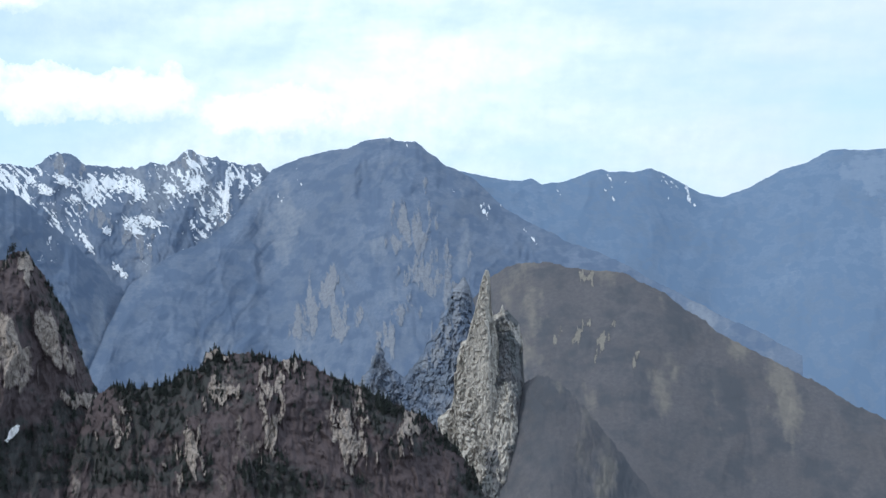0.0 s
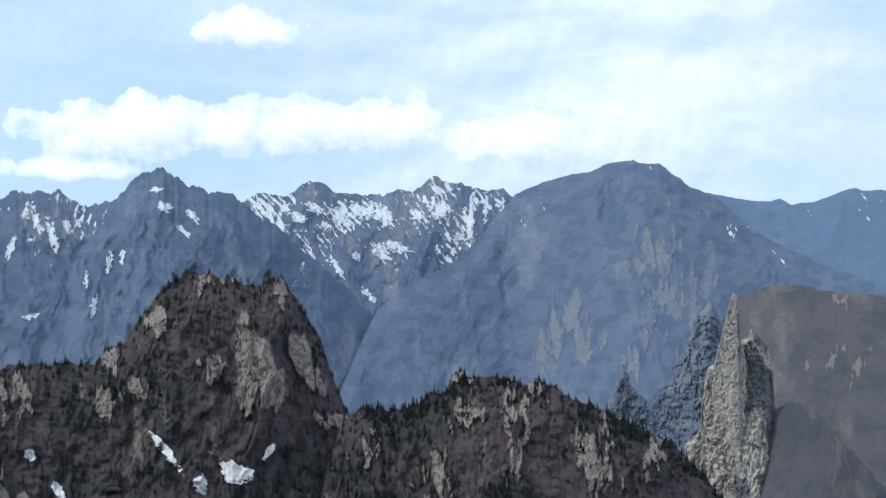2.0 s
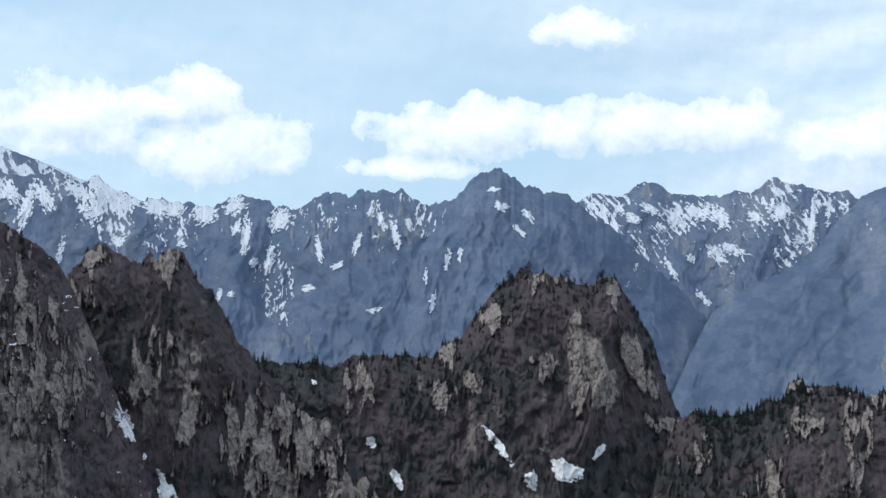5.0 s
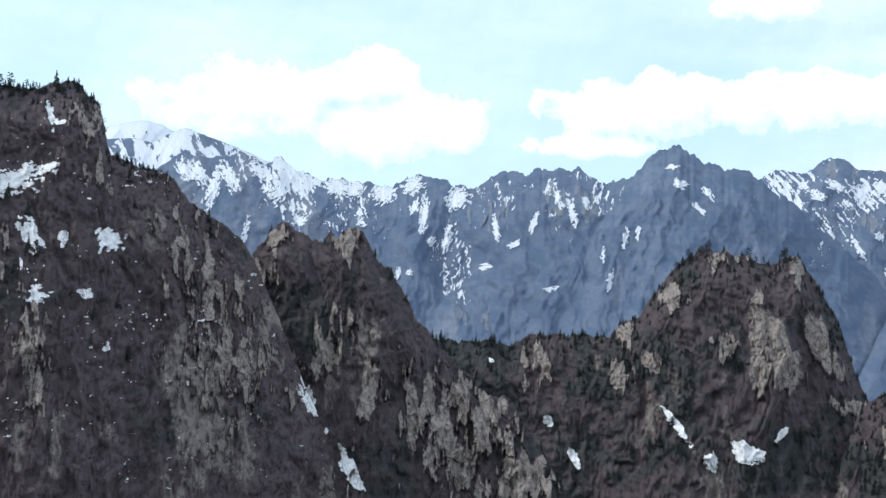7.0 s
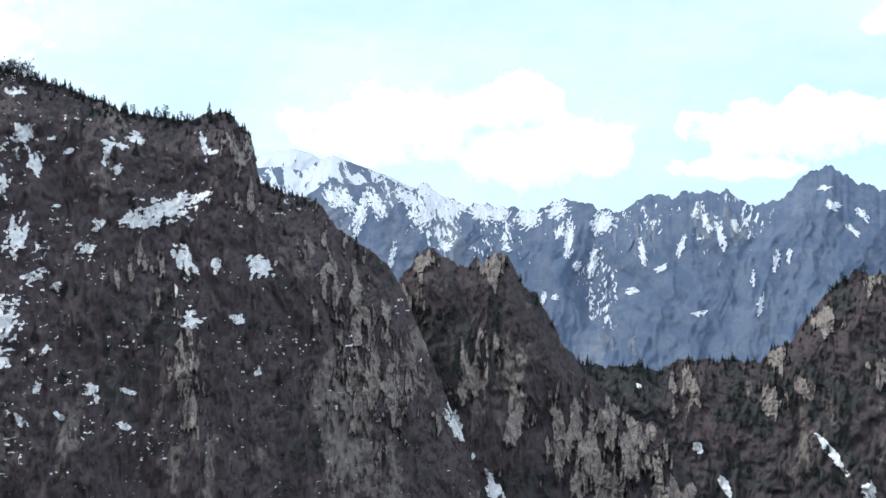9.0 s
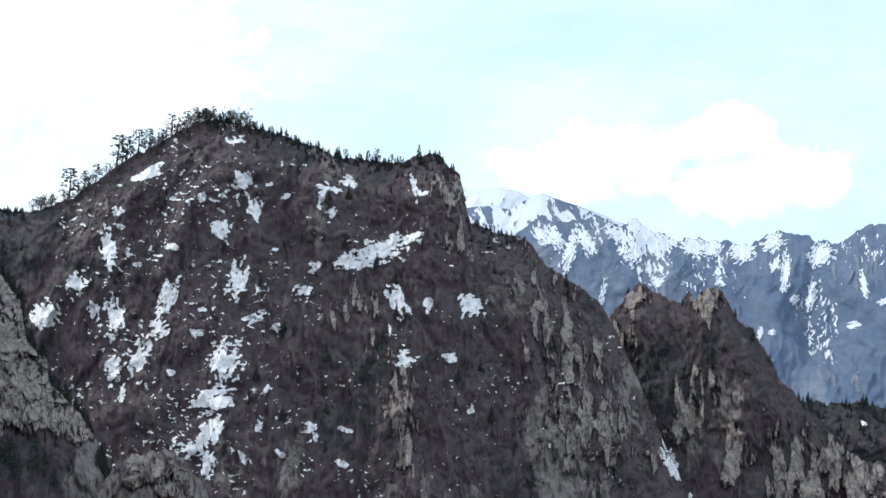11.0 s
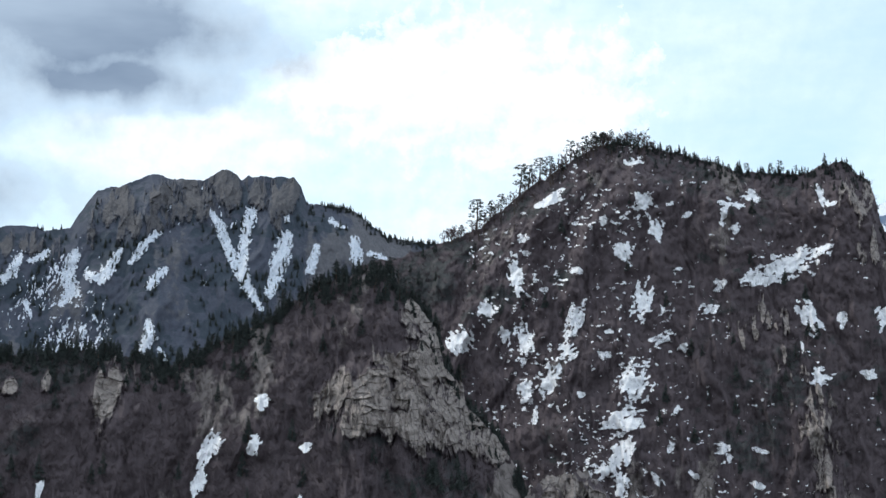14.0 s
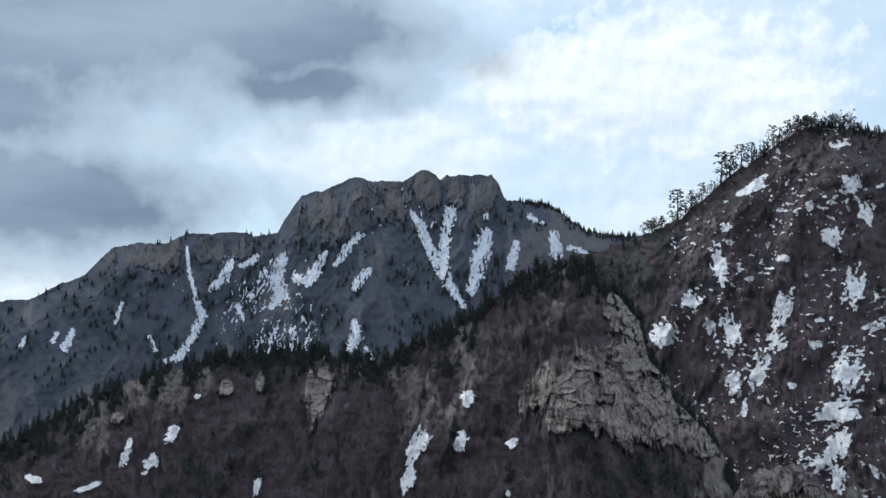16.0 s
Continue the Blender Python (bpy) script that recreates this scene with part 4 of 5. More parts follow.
for lines in (
        [[(75.27, 8.27, 0.21), (75.12, 7.41, 0.19), (74.58, 6.67, 0.38), (74.12, 5.44, 0.47), (73.54, 4.33, 0.47), (72.79, 3.09, 0.19)], [(73.26, 7.25, 0.52), (73.54, 6.16, 0.42), (73.64, 5.18, 0.47), (73.42, 4.2, 0.28)], [(71.72, 6.23, 0.52), (72.05, 5.14, 0.8), (72.45, 3.81, 0.47)], [(70.44, 5.77, 0.33), (70.71, 4.81, 0.47)], [(68.85, 6.01, 0.47), (68.7, 5.23, 0.52)], [(71.78, 7.37, 0.19), (71.75, 6.93, 0.21)], [(84.29, 3.89, 0.19), (83.99, 2.98, 0.38), (84.42, 2.03, 0.33), (84.94, 1.28, 0.38), (85.48, 1.11, 0.19)], [(83.58, 4.12, 0.28), (83.03, 4.6, 0.47), (82.69, 5.31, 0.19)]],
        [[(84.6, 5.86, 0.14), (84.52, 4.9, 0.16), (84.27, 3.94, 0.19)], [(82.31, 5.07, 0.23), (81.63, 5.47, 0.21)], [(80.52, 5.45, 0.38), (80.83, 4.56, 0.61), (80.64, 3.83, 0.61), (81.08, 3.29, 0.23)], [(80.05, 4.55, 0.33), (79.5, 4.34, 0.47), (79.13, 4.82, 0.47), (78.71, 5.59, 0.21)], [(77.03, 6.53, 0.21), (77.78, 5.77, 0.38), (78.28, 5.05, 0.23)], [(76.9, 4.78, 0.38), (77.49, 4.11, 0.38)], [(77.55, 2.61, 0.23), (77.46, 1.97, 0.56), (77.82, 1.35, 0.33)], [(77.06, 1.43, 0.19), (76.76, 0.96, 0.19)]],
        [[(89.26, 2.48, 0.21), (89.62, 1.74, 0.38)], [(89.94, 2.32, 0.19), (90.07, 2.0, 0.19)], [(87.3, 3.55, 0.14), (87.55, 2.76, 0.16)], [(86.15, 2.12, 0.16), (85.92, 1.54, 0.19)], [(68.14, 5.5, 0.28), (67.42, 5.23, 0.19)], [(69.84, 6.9, 0.23), (69.26, 6.63, 0.19)], [(82.52, 3.43, 0.23), (82.28, 2.83, 0.19)], [(91.16, 2.2, 0.14), (91.32, 1.81, 0.16)]],
        [[(75.53, 8.03, 0.14), (74.81, 7.04, 0.16)]]):
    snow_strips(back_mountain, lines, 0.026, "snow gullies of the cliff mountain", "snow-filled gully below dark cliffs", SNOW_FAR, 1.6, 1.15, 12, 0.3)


def far_rule(ridge, reach, cut, span=(-90, 90), lean=0.5, size=0.3, soft=2.0, hold=0.4):
    """Snow in the hollows of a face: frayed streaks that run down the fall line and thin out below the crest."""
    def rule(az, el, depth):
        u = az - lean * el + 0.15 * fbm(az / 0.8, el / 0.8, ridge.seed + 1, 3)
        streak = fbm(u / size, el / size * 0.28, ridge.seed + 2, 4, 0.6)
        cross = fbm((az + 0.5 * lean * el) / size * 1.3, el / size * 0.9, ridge.seed + 3, 4, 0.6)
        patch = fbm(az / 2.2, el / 1.8, ridge.seed + 8, 3)
        side = smooth(span[0], span[0] + soft, az) * smooth(span[1], span[1] - soft, az)
        return hold * ridge.pick(ridge.hollow, az, el) + 0.75 * streak + 0.35 * cross + 0.35 * patch - cut - depth / reach - 0.35 * smooth(0.6, 0.0, depth) - (1 - side) * 1.5 > 0
    return rule


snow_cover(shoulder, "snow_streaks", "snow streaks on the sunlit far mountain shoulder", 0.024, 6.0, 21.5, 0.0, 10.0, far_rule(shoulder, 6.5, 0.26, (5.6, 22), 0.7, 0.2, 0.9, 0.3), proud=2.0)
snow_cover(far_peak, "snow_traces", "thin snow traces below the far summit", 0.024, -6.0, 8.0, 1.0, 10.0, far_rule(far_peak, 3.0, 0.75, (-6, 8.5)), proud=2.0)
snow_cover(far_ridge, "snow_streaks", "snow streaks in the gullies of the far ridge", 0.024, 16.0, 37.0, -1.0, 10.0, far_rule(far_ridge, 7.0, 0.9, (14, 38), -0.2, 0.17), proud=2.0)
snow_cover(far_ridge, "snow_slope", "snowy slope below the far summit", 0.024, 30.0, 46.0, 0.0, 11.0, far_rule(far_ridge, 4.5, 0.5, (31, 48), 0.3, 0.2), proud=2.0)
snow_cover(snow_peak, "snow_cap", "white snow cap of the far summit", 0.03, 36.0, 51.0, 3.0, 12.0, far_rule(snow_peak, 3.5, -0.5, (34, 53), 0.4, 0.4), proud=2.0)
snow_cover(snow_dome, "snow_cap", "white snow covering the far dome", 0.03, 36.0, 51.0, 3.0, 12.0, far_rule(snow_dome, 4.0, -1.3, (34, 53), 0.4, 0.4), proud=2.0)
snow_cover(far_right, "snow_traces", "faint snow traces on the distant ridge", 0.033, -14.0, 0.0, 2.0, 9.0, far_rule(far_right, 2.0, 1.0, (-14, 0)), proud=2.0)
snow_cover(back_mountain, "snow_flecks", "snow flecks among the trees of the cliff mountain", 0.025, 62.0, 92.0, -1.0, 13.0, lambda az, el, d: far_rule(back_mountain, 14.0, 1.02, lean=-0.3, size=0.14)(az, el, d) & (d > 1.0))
snow_cover(main_hill, "snow_flecks", "small flecks of snow among bare brush", 0.022, 36.0, 64.0, -8.0, 12.0, lambda az, el, d: fbm(az / 0.3, el / 0.2, 4.0, 4, 0.6) + 0.5 * fbm(az / 2.0, el / 2.0, 6.0, 2) + 0.3 * smooth(50, 58, az) > 1.03, SNOW, 0.6)

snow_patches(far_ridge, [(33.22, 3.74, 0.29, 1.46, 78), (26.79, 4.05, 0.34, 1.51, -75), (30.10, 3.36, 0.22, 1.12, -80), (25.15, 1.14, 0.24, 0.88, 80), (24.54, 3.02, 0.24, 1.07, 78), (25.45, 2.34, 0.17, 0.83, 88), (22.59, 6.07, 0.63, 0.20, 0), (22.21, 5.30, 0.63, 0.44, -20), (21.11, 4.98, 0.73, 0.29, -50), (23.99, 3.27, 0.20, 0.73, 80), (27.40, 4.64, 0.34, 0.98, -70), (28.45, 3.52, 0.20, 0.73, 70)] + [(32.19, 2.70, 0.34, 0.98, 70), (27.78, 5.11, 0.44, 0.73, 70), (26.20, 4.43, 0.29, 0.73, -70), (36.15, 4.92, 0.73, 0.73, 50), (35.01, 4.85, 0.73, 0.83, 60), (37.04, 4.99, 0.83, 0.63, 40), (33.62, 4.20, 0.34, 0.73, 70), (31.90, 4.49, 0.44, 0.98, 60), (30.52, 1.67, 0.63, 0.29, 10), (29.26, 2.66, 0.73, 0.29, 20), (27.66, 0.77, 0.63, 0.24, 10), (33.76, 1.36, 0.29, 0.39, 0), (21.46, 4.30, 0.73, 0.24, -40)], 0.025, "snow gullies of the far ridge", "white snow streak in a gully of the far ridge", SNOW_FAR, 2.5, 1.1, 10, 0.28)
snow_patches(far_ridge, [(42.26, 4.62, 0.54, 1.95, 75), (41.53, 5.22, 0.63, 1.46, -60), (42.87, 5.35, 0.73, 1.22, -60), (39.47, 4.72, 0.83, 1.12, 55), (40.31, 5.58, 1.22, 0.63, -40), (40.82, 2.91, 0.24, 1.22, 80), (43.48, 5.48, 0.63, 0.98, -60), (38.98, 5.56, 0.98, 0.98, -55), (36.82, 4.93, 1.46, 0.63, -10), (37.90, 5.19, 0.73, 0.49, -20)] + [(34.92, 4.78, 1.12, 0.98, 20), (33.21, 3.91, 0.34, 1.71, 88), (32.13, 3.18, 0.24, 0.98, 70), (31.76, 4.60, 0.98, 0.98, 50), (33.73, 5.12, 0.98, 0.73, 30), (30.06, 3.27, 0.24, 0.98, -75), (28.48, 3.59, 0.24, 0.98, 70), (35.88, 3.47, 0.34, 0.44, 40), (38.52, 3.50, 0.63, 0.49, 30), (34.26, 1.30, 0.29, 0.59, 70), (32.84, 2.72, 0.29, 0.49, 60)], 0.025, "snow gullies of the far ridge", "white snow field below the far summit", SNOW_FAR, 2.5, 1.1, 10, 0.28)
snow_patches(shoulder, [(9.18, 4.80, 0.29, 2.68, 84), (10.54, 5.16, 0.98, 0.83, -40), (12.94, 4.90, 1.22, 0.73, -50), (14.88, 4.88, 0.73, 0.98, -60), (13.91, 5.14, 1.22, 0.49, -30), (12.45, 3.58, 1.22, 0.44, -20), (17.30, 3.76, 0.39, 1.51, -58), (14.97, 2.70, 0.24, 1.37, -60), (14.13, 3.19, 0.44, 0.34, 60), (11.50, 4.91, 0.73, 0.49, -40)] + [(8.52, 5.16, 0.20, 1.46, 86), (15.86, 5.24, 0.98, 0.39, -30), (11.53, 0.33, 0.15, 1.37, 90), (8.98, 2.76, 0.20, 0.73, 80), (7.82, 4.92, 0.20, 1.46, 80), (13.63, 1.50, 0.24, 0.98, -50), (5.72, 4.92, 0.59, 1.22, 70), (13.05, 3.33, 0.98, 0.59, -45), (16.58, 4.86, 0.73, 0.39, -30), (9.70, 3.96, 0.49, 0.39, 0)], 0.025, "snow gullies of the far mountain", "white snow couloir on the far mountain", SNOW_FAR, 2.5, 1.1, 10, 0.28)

# ---------------------------------------------------------------- outcrops
GREAT_SLAB = [(18.44, -1.35, 1.9, 3.6, -82), (17.87, -2.19, 1.5, 2.6, -75), (18.95, -2.45, 1.2, 2.2, 80), (16.55, -1.21, 0.9, 2.6, -68), (15.81, -2.16, 0.7, 2.0, -68)]
ROCK_PEAK_SLABS = [(20.26, -1.39, 0.98, 1.22, -60), (22.6, 0.51, 1.46, 1.22, -40), (20.44, 2.25, 1.46, 0.98, 0), (17.51, 1.93, 1.22, 1.46, 0), (15.01, -3.94, 2.2, 0.73, -15), (24.5, -1.1, 0.73, 1.22, 80), (28.29, -2.35, 1.46, 1.95, 70), (23.51, -2.29, 0.98, 1.22, 0), (24.69, -3.02, 1.22, 1.46, 0)]
rock_parts(rock_peak, GREAT_SLAB, 0.025, GRANITE, 2.6, cells=(6.0, 34.0), ragged=0.3, grain=12.0)
rock_parts(rock_peak, ROCK_PEAK_SLABS, 0.028, GRANITE, 1.8, cells=(4.0, 11.0), ragged=0.8, cut=0.12, grain=6.0)
ROCK_KNOLL = [(6.49, -2.53, 1.71, 0.83, -35), (9.75, -2.00, 0.98, 0.73, 0), (7.36, -3.72, 1.22, 1.71, -70), (9.66, -3.69, 1.46, 1.46, -60), (7.52, -5.63, 1.22, 2.20, 80), (10.91, -6.17, 1.22, 2.20, 75), (3.93, -6.01, 1.46, 2.68, -60), (1.54, -5.31, 0.98, 1.95, 70), (13.79, -5.17, 0.98, 1.46, 60), (4.14, -4.83, 1.46, 1.46, -60)]
rock_parts(knoll, ROCK_KNOLL, 0.028, GRANITE, 1.8, cells=(4.0, 9.0), ragged=0.9, cut=0.15, grain=5.0)
ROCK_CRAG = [(32.08, -5.30, 3.66, 5.85, -60), (30.40, -4.78, 2.93, 2.93, -50), (29.15, -7.36, 3.41, 3.90, -60), (37.24, -1.78, 1.71, 2.68, 60), (35.50, -4.16, 1.22, 2.68, 80), (39.28, 2.80, 1.46, 1.22, 0), (36.36, 2.62, 1.46, 1.46, 0), (40.21, 1.08, 1.46, 1.46, 0), (38.11, -6.84, 1.95, 4.88, -60), (40.60, -3.28, 2.20, 1.46, 0)]
rock_parts(crag_ridge, ROCK_CRAG, 0.03, GRANITE, 2.4, cells=(3.5, 13.0), ragged=0.8, cut=0.1, grain=5.0)
ROCK_MAIN = [(42.50, 0.78, 2.68, 6.34, -70), (41.11, -2.72, 3.41, 4.88, -60), (49.38, -2.21, 1.46, 5.37, -75), (47.28, 5.05, 1.46, 1.46, 0), (51.86, 2.32, 1.71, 1.71, 0), (47.54, 7.47, 0.98, 2.68, -85)]
rock_parts(main_hill, ROCK_MAIN, 0.035, GRANITE, 1.6, "outcrop", (2.4, 5.0), 1.1, 0.34, 3.5)
ROCK_SPUR = [(66.10, 2.04, 1.46, 2.44, -65), (67.11, 0.63, 2.20, 2.20, 45), (65.45, 0.34, 1.71, 2.68, -60), (65.79, -2.03, 4.39, 2.20, -15), (63.92, -2.54, 2.68, 1.71, -35), (69.55, -0.26, 2.68, 1.46, 45), (78.98, -0.25, 1.71, 2.68, 80), (66.55, 2.78, 0.98, 1.22, -60), (68.36, -0.54, 2.93, 1.95, 30), (67.43, -1.52, 3.41, 2.20, 0), (64.34, -1.35, 1.95, 2.20, -60), (62.77, -2.91, 1.46, 1.22, -30), (68.64, -1.73, 2.93, 1.22, 20), (83.03, -0.14, 0.98, 0.73, 20), (87.45, -1.19, 0.98, 0.73, 20), (81.61, 0.06, 0.49, 1.46, 80)]
ROCK_SPUR += [(66.11, 2.69, 1.5, 2.2, -70), (66.35, 3.18, 0.8, 1.3, 80), (65.67, 0.88, 2.2, 2.6, -65), (64.46, -1.53, 4.2, 2.4, -22), (66.87, -0.56, 2.6, 1.4, 30)]
rock_parts(near_spur, ROCK_SPUR, 0.03, GRANITE, 2.4, "outcrop", (4.0, 2.2), 0.55, 0.0, 6.0)
rock_parts(low_rock, [(59.63, -4.46, 3.17, 1.46, -10), (58.77, -5.15, 2.20, 1.46, -30), (60.56, -4.91, 1.46, 1.22, 30)], 0.03, GRANITE, 2.4, "boulder", (4.0, 2.6), 0.5)
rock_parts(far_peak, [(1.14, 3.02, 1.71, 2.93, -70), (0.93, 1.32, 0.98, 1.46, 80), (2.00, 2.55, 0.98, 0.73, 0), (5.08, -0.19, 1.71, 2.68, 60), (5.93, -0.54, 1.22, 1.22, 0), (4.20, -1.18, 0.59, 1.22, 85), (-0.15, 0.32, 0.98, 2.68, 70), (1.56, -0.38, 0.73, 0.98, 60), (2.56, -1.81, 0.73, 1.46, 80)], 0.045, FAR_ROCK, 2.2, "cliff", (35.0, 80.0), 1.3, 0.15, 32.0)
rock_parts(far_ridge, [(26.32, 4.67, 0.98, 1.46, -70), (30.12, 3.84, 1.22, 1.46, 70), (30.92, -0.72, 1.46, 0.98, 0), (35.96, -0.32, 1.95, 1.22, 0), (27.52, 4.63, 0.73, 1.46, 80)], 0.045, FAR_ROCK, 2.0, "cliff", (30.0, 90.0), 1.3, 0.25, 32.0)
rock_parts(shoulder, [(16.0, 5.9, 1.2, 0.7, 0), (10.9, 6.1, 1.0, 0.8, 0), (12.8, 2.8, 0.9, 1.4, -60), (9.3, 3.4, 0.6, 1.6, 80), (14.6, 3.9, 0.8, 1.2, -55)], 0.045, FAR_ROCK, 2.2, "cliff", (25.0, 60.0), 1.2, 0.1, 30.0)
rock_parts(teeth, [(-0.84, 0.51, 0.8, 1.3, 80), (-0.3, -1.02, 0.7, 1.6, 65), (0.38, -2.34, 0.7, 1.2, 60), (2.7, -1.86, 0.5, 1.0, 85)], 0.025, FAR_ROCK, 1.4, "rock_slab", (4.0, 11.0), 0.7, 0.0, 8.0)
CLIFF_BACK = [(77.13, 7.94, 3.66, 1.46, 10), (78.84, 7.49, 1.46, 1.46, 30), (74.66, 8.26, 1.22, 1.95, 80), (74.17, 8.12, 1.22, 1.46, -60), (71.97, 7.94, 2.20, 1.95, 0), (75.65, 7.91, 1.46, 1.22, 0), (78.13, 6.75, 2.44, 1.22, 20), (86.51, 5.40, 2.20, 0.98, 0), (85.10, 5.63, 1.22, 0.98, 0), (82.97, 5.73, 2.20, 0.98, 0), (75.91, 7.43, 1.46, 1.46, -60), (72.95, 8.09, 0.98, 1.22, 0)]
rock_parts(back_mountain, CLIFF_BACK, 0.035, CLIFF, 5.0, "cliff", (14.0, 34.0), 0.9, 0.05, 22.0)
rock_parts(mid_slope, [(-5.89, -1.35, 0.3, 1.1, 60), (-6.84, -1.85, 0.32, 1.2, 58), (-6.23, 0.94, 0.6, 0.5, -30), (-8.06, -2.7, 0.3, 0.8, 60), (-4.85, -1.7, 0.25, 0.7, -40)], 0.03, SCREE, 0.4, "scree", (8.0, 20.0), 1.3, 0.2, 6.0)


# ---------------------------------------------------------------- trees and brush
def tube(points, radii, sides=5):
    """Rings round a line; returns vertices and triangles."""
    v, t = [], []
    for (x, y, z), r in zip(points, radii):
        v += [(x + r * math.cos(2 * math.pi * k / sides), y + r * math.sin(2 * math.pi * k / sides), z) for k in range(sides)]
    for i in range(len(points) - 1):
        for k in range(sides):
            p, q = i * sides + k, i * sides + (k + 1) % sides
            t += [(p, q, q + sides), (p, q + sides, p + sides)]
    return np.array(v), np.array(t)


def tufts(centres, sizes, rng, blades=7, flat=0.5, wide=0.24):
    """Clumps of needles: short blades pointing out of each centre."""
    c = np.repeat(np.array(centres), blades, 0)
    s = np.repeat(np.array(sizes), blades)[:, None]
    d = rng.normal(size=c.shape) * (1, 1, flat)
    d /= np.linalg.norm(d, axis=1)[:, None]
    side = np.cross(d, rng.normal(size=c.shape))
    side /= np.linalg.norm(side, axis=1)[:, None]
    root, tip = c - d * s * 0.35, c + d * s * 0.75
    v = np.stack([root - side * s * wide, root + side * s * wide, tip], 1).reshape(-1, 3)
    return v, np.arange(len(v)).reshape(-1, 3)


def pine(rng, lean):
    """A wind-shaped pine one metre high: bent trunk, bare below, flat layers of needles."""
    top = np.array([lean, 0.3 * lean, 1.0])
    line = [top * k * (1, 1, 1) + (0.04 * math.sin(5 * k), 0.03 * math.cos(4 * k), 0) for k in np.linspace(0, 0.95, 6)]
    tv, tt = tube(line, np.linspace(0.035, 0.010, 6))
    cs, ss, parts = [], [], [(tv, tt)]
    for h in np.linspace(0.38, 1.0, 8):
        reach = 0.30 * (1.12 - h) ** 0.6 + 0.05
        for k in range(4):
            a = rng.uniform(0, 6.28)
            tip = top * h + (math.cos(a) * reach, math.sin(a) * reach, rng.uniform(-0.02, 0.04))
            parts.append(tube([top * h * 0.97, tip], (0.010, 0.004), 3))
            for f in (0.55, 0.85, 1.05):
                cs.append(top * h * (1 - f) + tip * f + rng.normal(size=3) * 0.02)
                ss.append(rng.uniform(0.07, 0.12))
    return joined(parts), tufts(cs, ss, rng, 9, 0.4, 0.12)


def fir(rng):
    """A narrow dark conifer one metre high."""
    tv, tt = tube([(0, 0, 0), (0, 0, 0.5), (0, 0, 0.98)], (0.03, 0.018, 0.004))
    cs, ss = [], []
    for h in np.linspace(0.12, 0.98, 13):
        for k in range(4):
            a, reach = rng.uniform(0, 6.28), (1.03 - h) * 0.21 * rng.uniform(0.6, 1.15)
            cs.append((math.cos(a) * reach, math.sin(a) * reach, h - reach * 0.3))
            ss.append(0.07 + 0.16 * (1.02 - h))
    return (tv, tt), tufts(cs, ss, rng, 5, 0.6)


def bare(rng):
    """A leafless broad tree one metre high: trunk, boughs and twigs."""
    parts = [tube([(0, 0, 0), (0.02, 0, 0.3), (0.03, 0.02, 0.7)], (0.028, 0.02, 0.008), 4)]
    cs, ss = [], []
    for k in range(16):
        a, h = rng.uniform(0, 6.28), rng.uniform(0.2, 0.65)
        tip = np.array((math.cos(a) * 0.3, math.sin(a) * 0.3, h + rng.uniform(0.15, 0.35)))
        parts.append(tube([(0.02, 0, h), tip], (0.009, 0.003), 3))
        cs.append(tip * 0.9)
        ss.append(0.2)
    v, t = tufts(cs, ss, rng, 5, 1.0)
    mid = v.reshape(-1, 3, 3)
    mid[:, :2] = mid[:, :2].mean(1, keepdims=True) + (mid[:, :2] - mid[:, :2].mean(1, keepdims=True)) * 0.25
    return joined(parts), (mid.reshape(-1, 3), t)


def joined(parts):
    v, t, n = [], [], 0
    for pv, pt in parts:
        v.append(pv)
        t.append(pt + n)
        n += len(pv)
    return np.concatenate(v), np.concatenate(t)


def tree_kind(name, maker, crown_mat, label, count, *args):
    """Some trees of a kind, each an empty at its foot with a trunk and a crown."""
    made = []
    for k in range(count):
        rng = np.random.RandomState(50 + k)
        trunk, crown = maker(rng, *[q * (k - 1) for q in args])
        top = tagged(new(name), label, "tree")
        for part, (v, t), mat in (("trunk", trunk, BARK), ("crown", crown, crown_mat)):
            new(part, mesh_of(part, v, t, mat)).parent = top
        made.append((top, trunk, crown))
    return made


PINES = tree_kind("pine_tree", pine, NEEDLES, "dark wind-bent pine standing on the ridge crest", 4, 0.08)
FIRS = tree_kind("conifer", fir, NEEDLES, "narrow dark green conifer on the brown slope", 3)
BARES = tree_kind("bare_tree", bare, TWIGS, "leafless grey-brown tree on the hill crest", 3)


def stand(kinds, where, heights, group, sink=0.4):
    """Copies of trees at points, the first ones on the originals' meshes."""
    rng = np.random.RandomState(len(where))
    for k, (q, h) in enumerate(zip(where, heights)):
        ob = copy_thing(kinds[k % len(kinds)][0], Matrix.Identity(4))
        ob.matrix_basis = Matrix.LocRotScale((q[0], q[1], q[2] - sink), Euler((0, 0, rng.uniform(0, 6.28))), (h, h, h))
        tagged(ob, group=group)


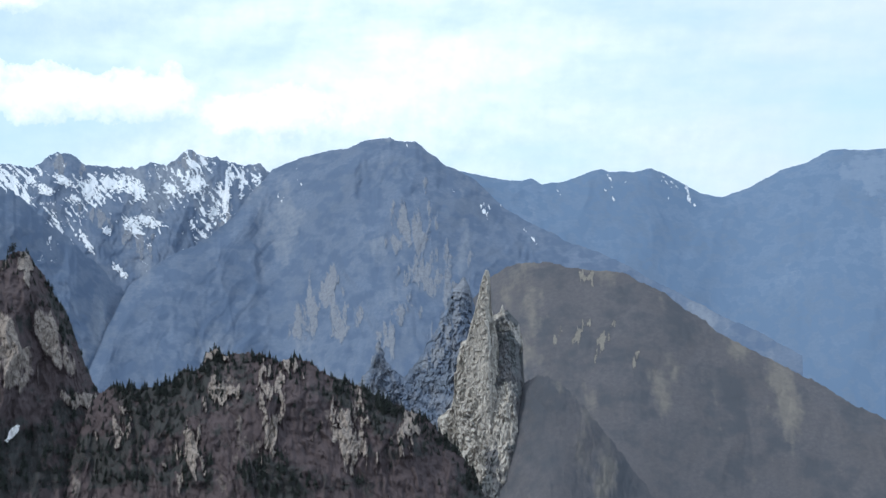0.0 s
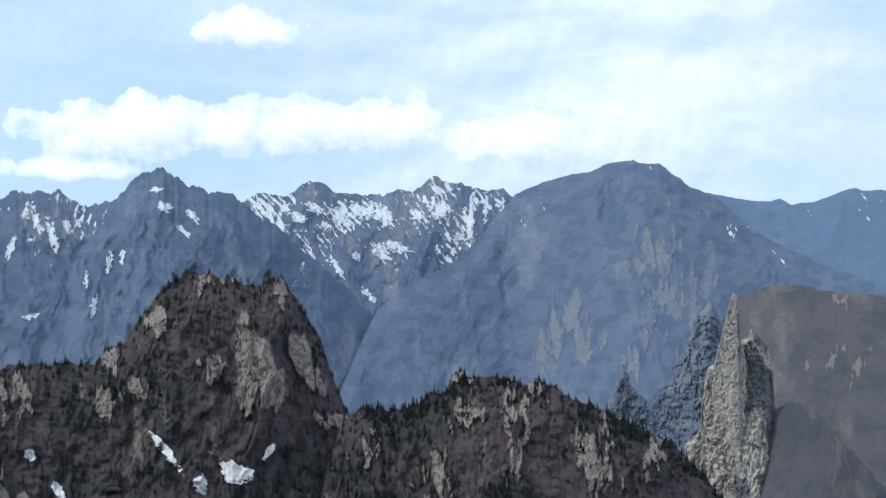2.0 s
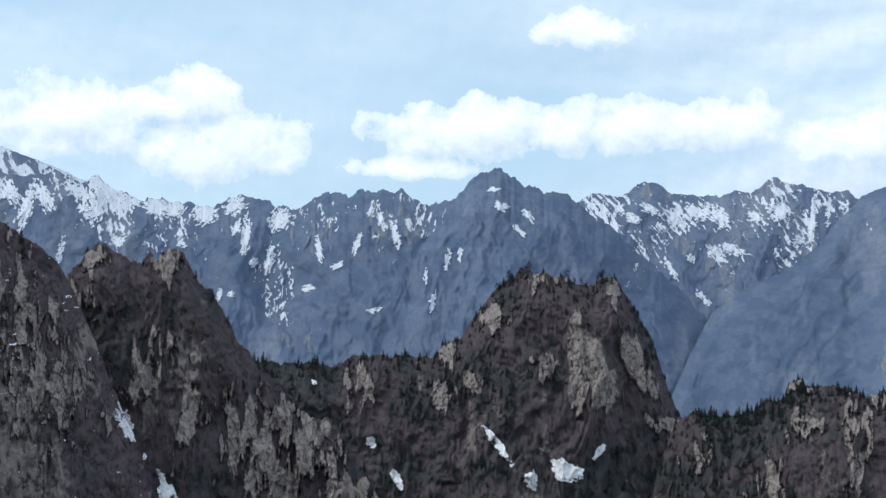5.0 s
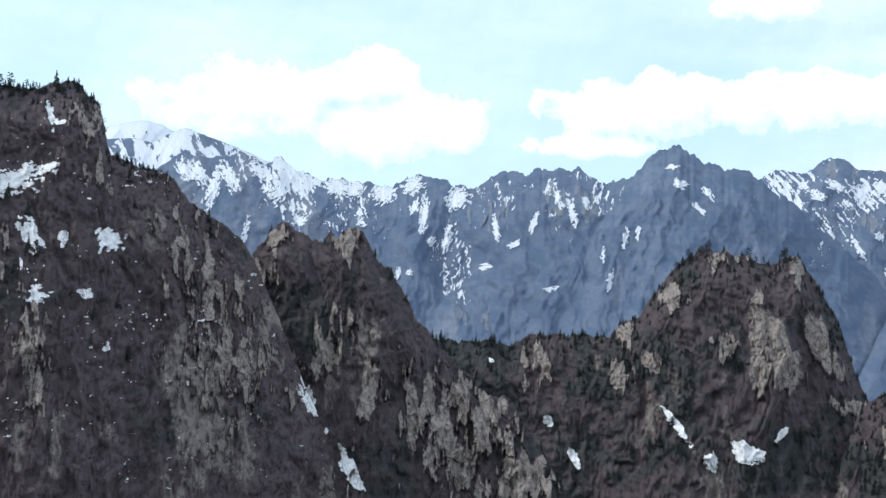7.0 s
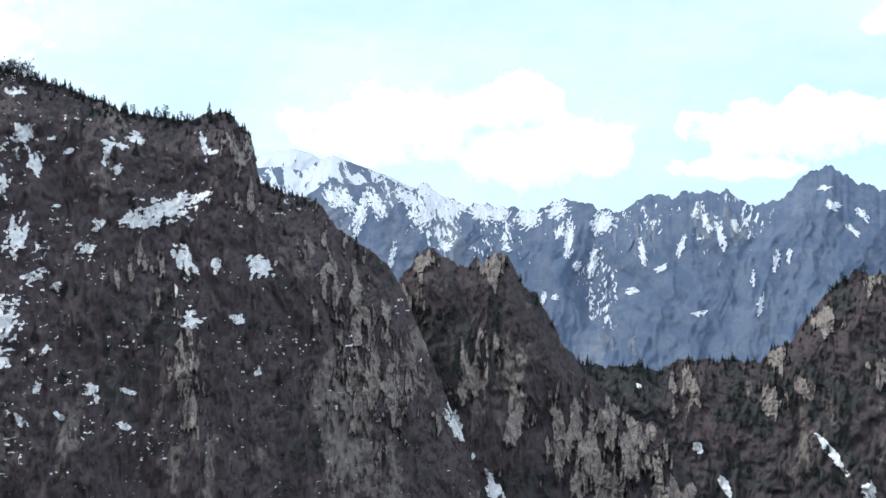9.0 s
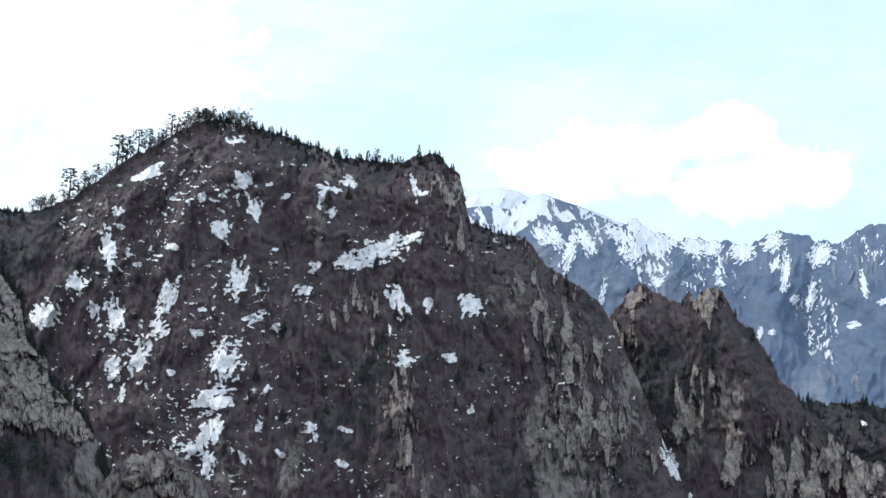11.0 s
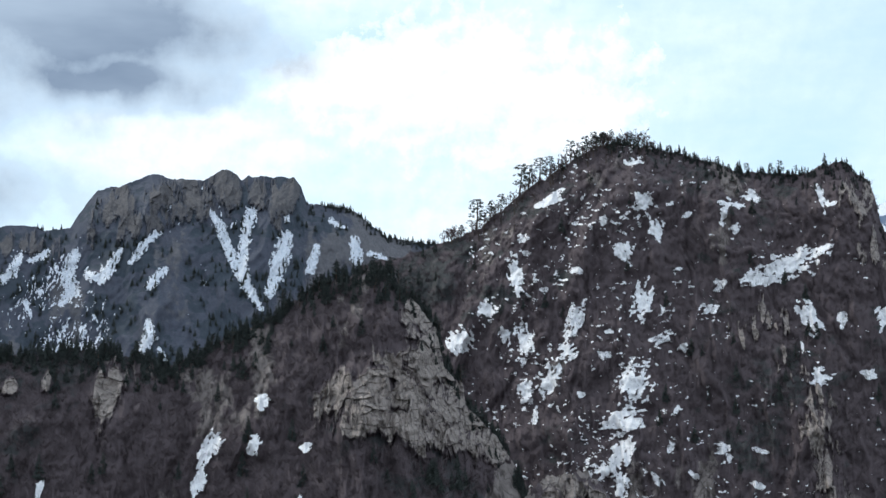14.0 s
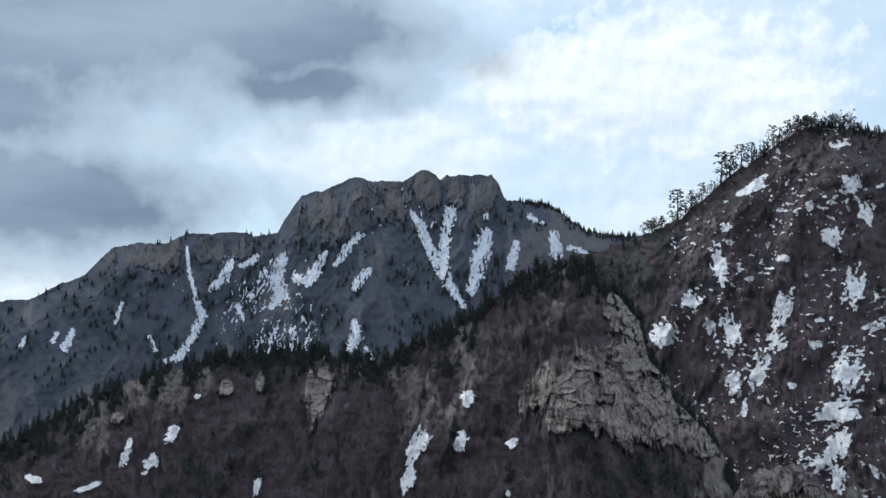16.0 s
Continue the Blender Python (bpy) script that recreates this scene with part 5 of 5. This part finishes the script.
def spots(ridge, n, seed, e0, rule=None, avoid=(), span=None, crest=None):
    """Points of the face that the lookout sees, evenly spread in its view and kept by rule(rock, wood, draw)."""
    rng = np.random.RandomState(seed)
    a0, a1 = span or (ridge.az[-1] + 0.2, ridge.az[0] - 0.2)
    az = rng.uniform(a0, a1, n)
    top = ridge.crest_el(az)
    el = top - rng.exponential(crest, n) if crest else rng.uniform(e0, 12.0, n)
    ok = (el <= top) & (el > e0)
    az, el = az[ok], el[ok]
    col = np.clip(((ridge.az[0] - az) / (ridge.az[0] - ridge.az[-1]) * (len(ridge.az) - 1)).astype(int), 0, len(ridge.az) - 1)
    row = np.array([np.searchsorted(-np.minimum.accumulate(ridge.el[c]), -e) for c, e in zip(col, el)])
    row = np.clip(row, 0, ridge.el.shape[1] - 1)
    keep = np.ones(len(az), bool)
    if rule:
        keep &= rule(ridge.rock[col, row], ridge.wood[col, row], rng.uniform(size=len(az)))
    if len(avoid):
        keep &= ellipse_field(avoid, az, el, 0.0) < -0.05
    az, el = az[keep], el[keep]
    r, z = ridge.at(az, el)
    return ridge.points(r, z, az)


def mass(name, shapes, where, lo, hi, mat, label, seed):
    """Very many small plants as one object."""
    rng = np.random.RandomState(seed)
    v, t, n = [], [], 0
    for k, q in enumerate(where):
        sv, st = shapes[k % len(shapes)]
        a, h = rng.uniform(0, 6.28), rng.uniform(lo, hi)
        c, s = math.cos(a) * h, math.sin(a) * h
        v.append(np.stack([sv[:, 0] * c - sv[:, 1] * s, sv[:, 0] * s + sv[:, 1] * c, sv[:, 2] * h], 1) + q)
        t.append(st + n)
        n += len(sv)
    tagged(new(name, mesh_of(name, np.concatenate(v), np.concatenate(t), mat)), label, "vegetation", kind="stuff")


def twig_clump(rng):
    """A bush of bare shoots, one metre high."""
    v = []
    for k in range(10):
        d = np.array([rng.normal() * 0.8, rng.normal() * 0.8, 1.0]) * rng.uniform(0.6, 1.0)
        side = np.cross(d, rng.normal(size=3))
        side *= 0.045 / np.linalg.norm(side)
        foot = np.array([rng.normal() * 0.15, rng.normal() * 0.15, -0.2])
        v += [foot - side, foot + side, foot + d]
    return np.array(v), np.arange(len(v)).reshape(-1, 3)


TWIG = [twig_clump(np.random.RandomState(90 + k)) for k in range(6)]
SMALL_FIR = [joined(f[1:]) for f in FIRS]

for ridge, name, label, n, e0, avoid in (
        (main_hill, "bare_brush", "bare brown winter brush covering the hill", 32000, -10.0, MAIN_SNOW),
        (near_spur, "bare_brush", "bare brown winter brush covering the spur", 26000, -6.5, ROCK_SPUR + SPUR_SNOW),
        (rock_peak, "bare_brush", "bare brown winter brush below the rocky peak", 16000, -9.0, GREAT_SLAB + ROCK_PEAK_SLABS + ROCKPK_SNOW),
        (knoll, "bare_brush", "bare brown winter brush on the knoll", 14000, -9.5, ROCK_KNOLL),
        (crag_ridge, "bare_brush", "bare brown winter brush between the crags", 15000, -9.0, ROCK_CRAG + CRAG_SNOW)):
    at = spots(ridge, n, int(ridge.seed), e0, lambda rock, wood, draw: rock < 0.35 + 0.5 * draw, avoid)
    mass(name, TWIG, at, 0.8, 1.9, TWIGS, label, int(ridge.seed))

for ridge, n, e0, lo, hi, cut, label in (
        (main_hill, 1500, -6.5, 2.5, 5.0, 0.50, "scattered dark conifers on the brown hill"),
        (near_spur, 3000, -6.5, 2.5, 5.5, 0.45, "dark conifers covering the spur"),
        (rock_peak, 3600, -9.0, 2.5, 5.0, 0.45, "dark conifers around the rocky peak"),
        (knoll, 4200, -9.5, 2.5, 4.8, 0.42, "dark conifers on the knoll"),
        (crag_ridge, 1600, -9.0, 2.0, 4.5, 0.5, "dark conifers between the crags")):
    at = spots(ridge, n, int(ridge.seed) + 40, e0, lambda rock, wood, draw: wood > cut + 0.25 * draw, SPUR_SNOW + ROCKPK_SNOW + CRAG_SNOW + MAIN_SNOW + ROCK_SPUR)
    mass("conifer_stand", SMALL_FIR, at, lo, hi, NEEDLES, label, int(ridge.seed))

at = spots(back_mountain, 5200, 77, 0.0, lambda rock, wood, draw: wood > 0.3 + 0.5 * draw, CLIFF_BACK)
mass("conifer_stand", SMALL_FIR[:1], at, 4.0, 8.0, NEEDLES, "dark conifers on the cliff mountain", 77)
at = spots(back_mountain, 260, 78, 0.0, None, (), (62.0, 70.3), 0.1)
mass("conifer_row", SMALL_FIR[:2], at, 3.0, 6.5, NEEDLES, "row of dark conifers along the cliff mountain's crest", 78)

for ridge, n, lo, hi, span, depth, label in (
        (near_spur, 700, 2.2, 4.6, None, 0.45, "dense dark conifers along the spur's crest"),
        (knoll, 420, 1.8, 3.8, None, 0.5, "dark conifers along the knoll's crest"),
        (rock_peak, 260, 1.8, 3.6, None, 0.5, "dark conifers along the rocky peak's crest"),
        (main_hill, 260, 1.0, 2.6, (44.0, 58.0), 0.25, "dark conifers along the hill's crest")):
    at = spots(ridge, n, n + 9, -8.0, lambda rock, wood, draw: rock < 0.75, (), span, depth)
    mass("conifer_row", SMALL_FIR, at - (0, 0, 0.3), lo, hi, NEEDLES, label, n)

# trees that can be told apart on the crests
CREST = [(63.50, 7.35, 0.00, 1.02, 0), (62.91, 7.49, 0.00, 0.63, 0), (62.49, 7.75, 0.00, 0.68, 0), (61.63, 8.87, 0.00, 0.88, 0), (61.27, 8.93, 0.00, 0.73, 0), (60.75, 9.19, 0.00, 0.88, 0), (60.32, 9.40, 0.00, 0.59, 0), (59.41, 9.91, 0.00, 0.83, 0), (58.83, 10.18, 0.00, 0.63, 0), (58.39, 10.29, 0.00, 0.83, 0), (58.07, 10.30, 0.00, 0.73, 0), (57.16, 10.23, 0.00, 0.34, 0), (56.67, 10.19, 0.00, 0.34, 0)] + [(55.93, 10.02, 0.00, 0.34, 0), (55.18, 9.85, 0.00, 0.39, 0), (54.56, 9.67, 0.00, 0.39, 0), (54.19, 9.53, 0.00, 0.29, 0), (53.20, 9.23, 0.00, 0.49, 0), (52.41, 8.93, 0.00, 0.39, 0), (51.96, 8.93, 0.00, 0.44, 0), (50.98, 8.85, 0.00, 0.49, 0), (50.61, 8.90, 0.00, 0.54, 0), (50.00, 8.76, 0.00, 0.39, 0), (49.63, 8.67, 0.00, 0.34, 0), (64.19, 6.60, 0.00, 0.39, 0), (64.53, 6.21, 0.00, 0.29, 0), (65.00, 6.04, 0.00, 0.24, 0)]
for a, e, _, high, _ in CREST:
    z0 = float(main_hill.crest_el(a))
    r, z = main_hill.at(np.array([a]), np.array([z0 - 0.05]))
    h = max(2.5, radians(e + high / 2 - z0) * float(r[0]) * 1.05)
    stand([PINES[int(a * 10) % 4]], main_hill.points(r, z, np.array([a])), [h], "pines on the hill crest", 0.5)
for ridge, kinds, n, lo, hi, group, span in (
        (main_hill, FIRS, 75, 1.6, 3.6, "conifers on the hill crest", (47.0, 58.0)),
        (main_hill, PINES, 22, 3.0, 5.5, "pines on the hill crest", (56.0, 60.5)),
        (main_hill, BARES, 90, 3.5, 6.5, "bare trees on the hill crest", (56.0, 65.0)),
        (rock_peak, FIRS, 36, 2.5, 5.0, "conifers on the rocky peak", None),
        (rock_peak, PINES, 24, 3.0, 5.0, "pines on the rocky peak", (17.0, 22.5)),
        (knoll, FIRS, 36, 2.0, 4.5, "conifers on the knoll", None),
        (crag_ridge, FIRS, 18, 2.0, 3.5, "conifers on the crag", None),
        (near_spur, FIRS, 44, 3.0, 5.5, "conifers on the spur crest", None),
        (near_spur, PINES, 30, 3.0, 5.0, "pines on the spur crest", (64.0, 80.0))):
    at = spots(ridge, n, n + 3, -8.0, None, (), span, 0.25)  # along the crest
    rng = np.random.RandomState(n)
    stand(kinds, at, rng.uniform(lo, hi, len(at)), group)
for ridge, n, lo, hi, group in ((main_hill, 100, 3.0, 5.5, "conifers on the hill"), (near_spur, 80, 3.5, 6.0, "conifers on the spur"),
                               (rock_peak, 50, 2.6, 5.2, "conifers under the rocky peak"), (knoll, 50, 2.6, 5.0, "conifers on the knoll"),
                               (crag_ridge, 36, 2.4, 4.6, "conifers between the crags")):
    at = spots(ridge, n, n + 5, -6.0, lambda rock, wood, draw: rock < 0.5, ROCK_SPUR + MAIN_SNOW + GREAT_SLAB + ROCK_CRAG)
    stand(FIRS, at, np.random.RandomState(n).uniform(lo, hi, len(at)), group)
for top, _, _ in PINES + FIRS + BARES:
    for o in (*top.children, top):
        bpy.data.objects.remove(o)
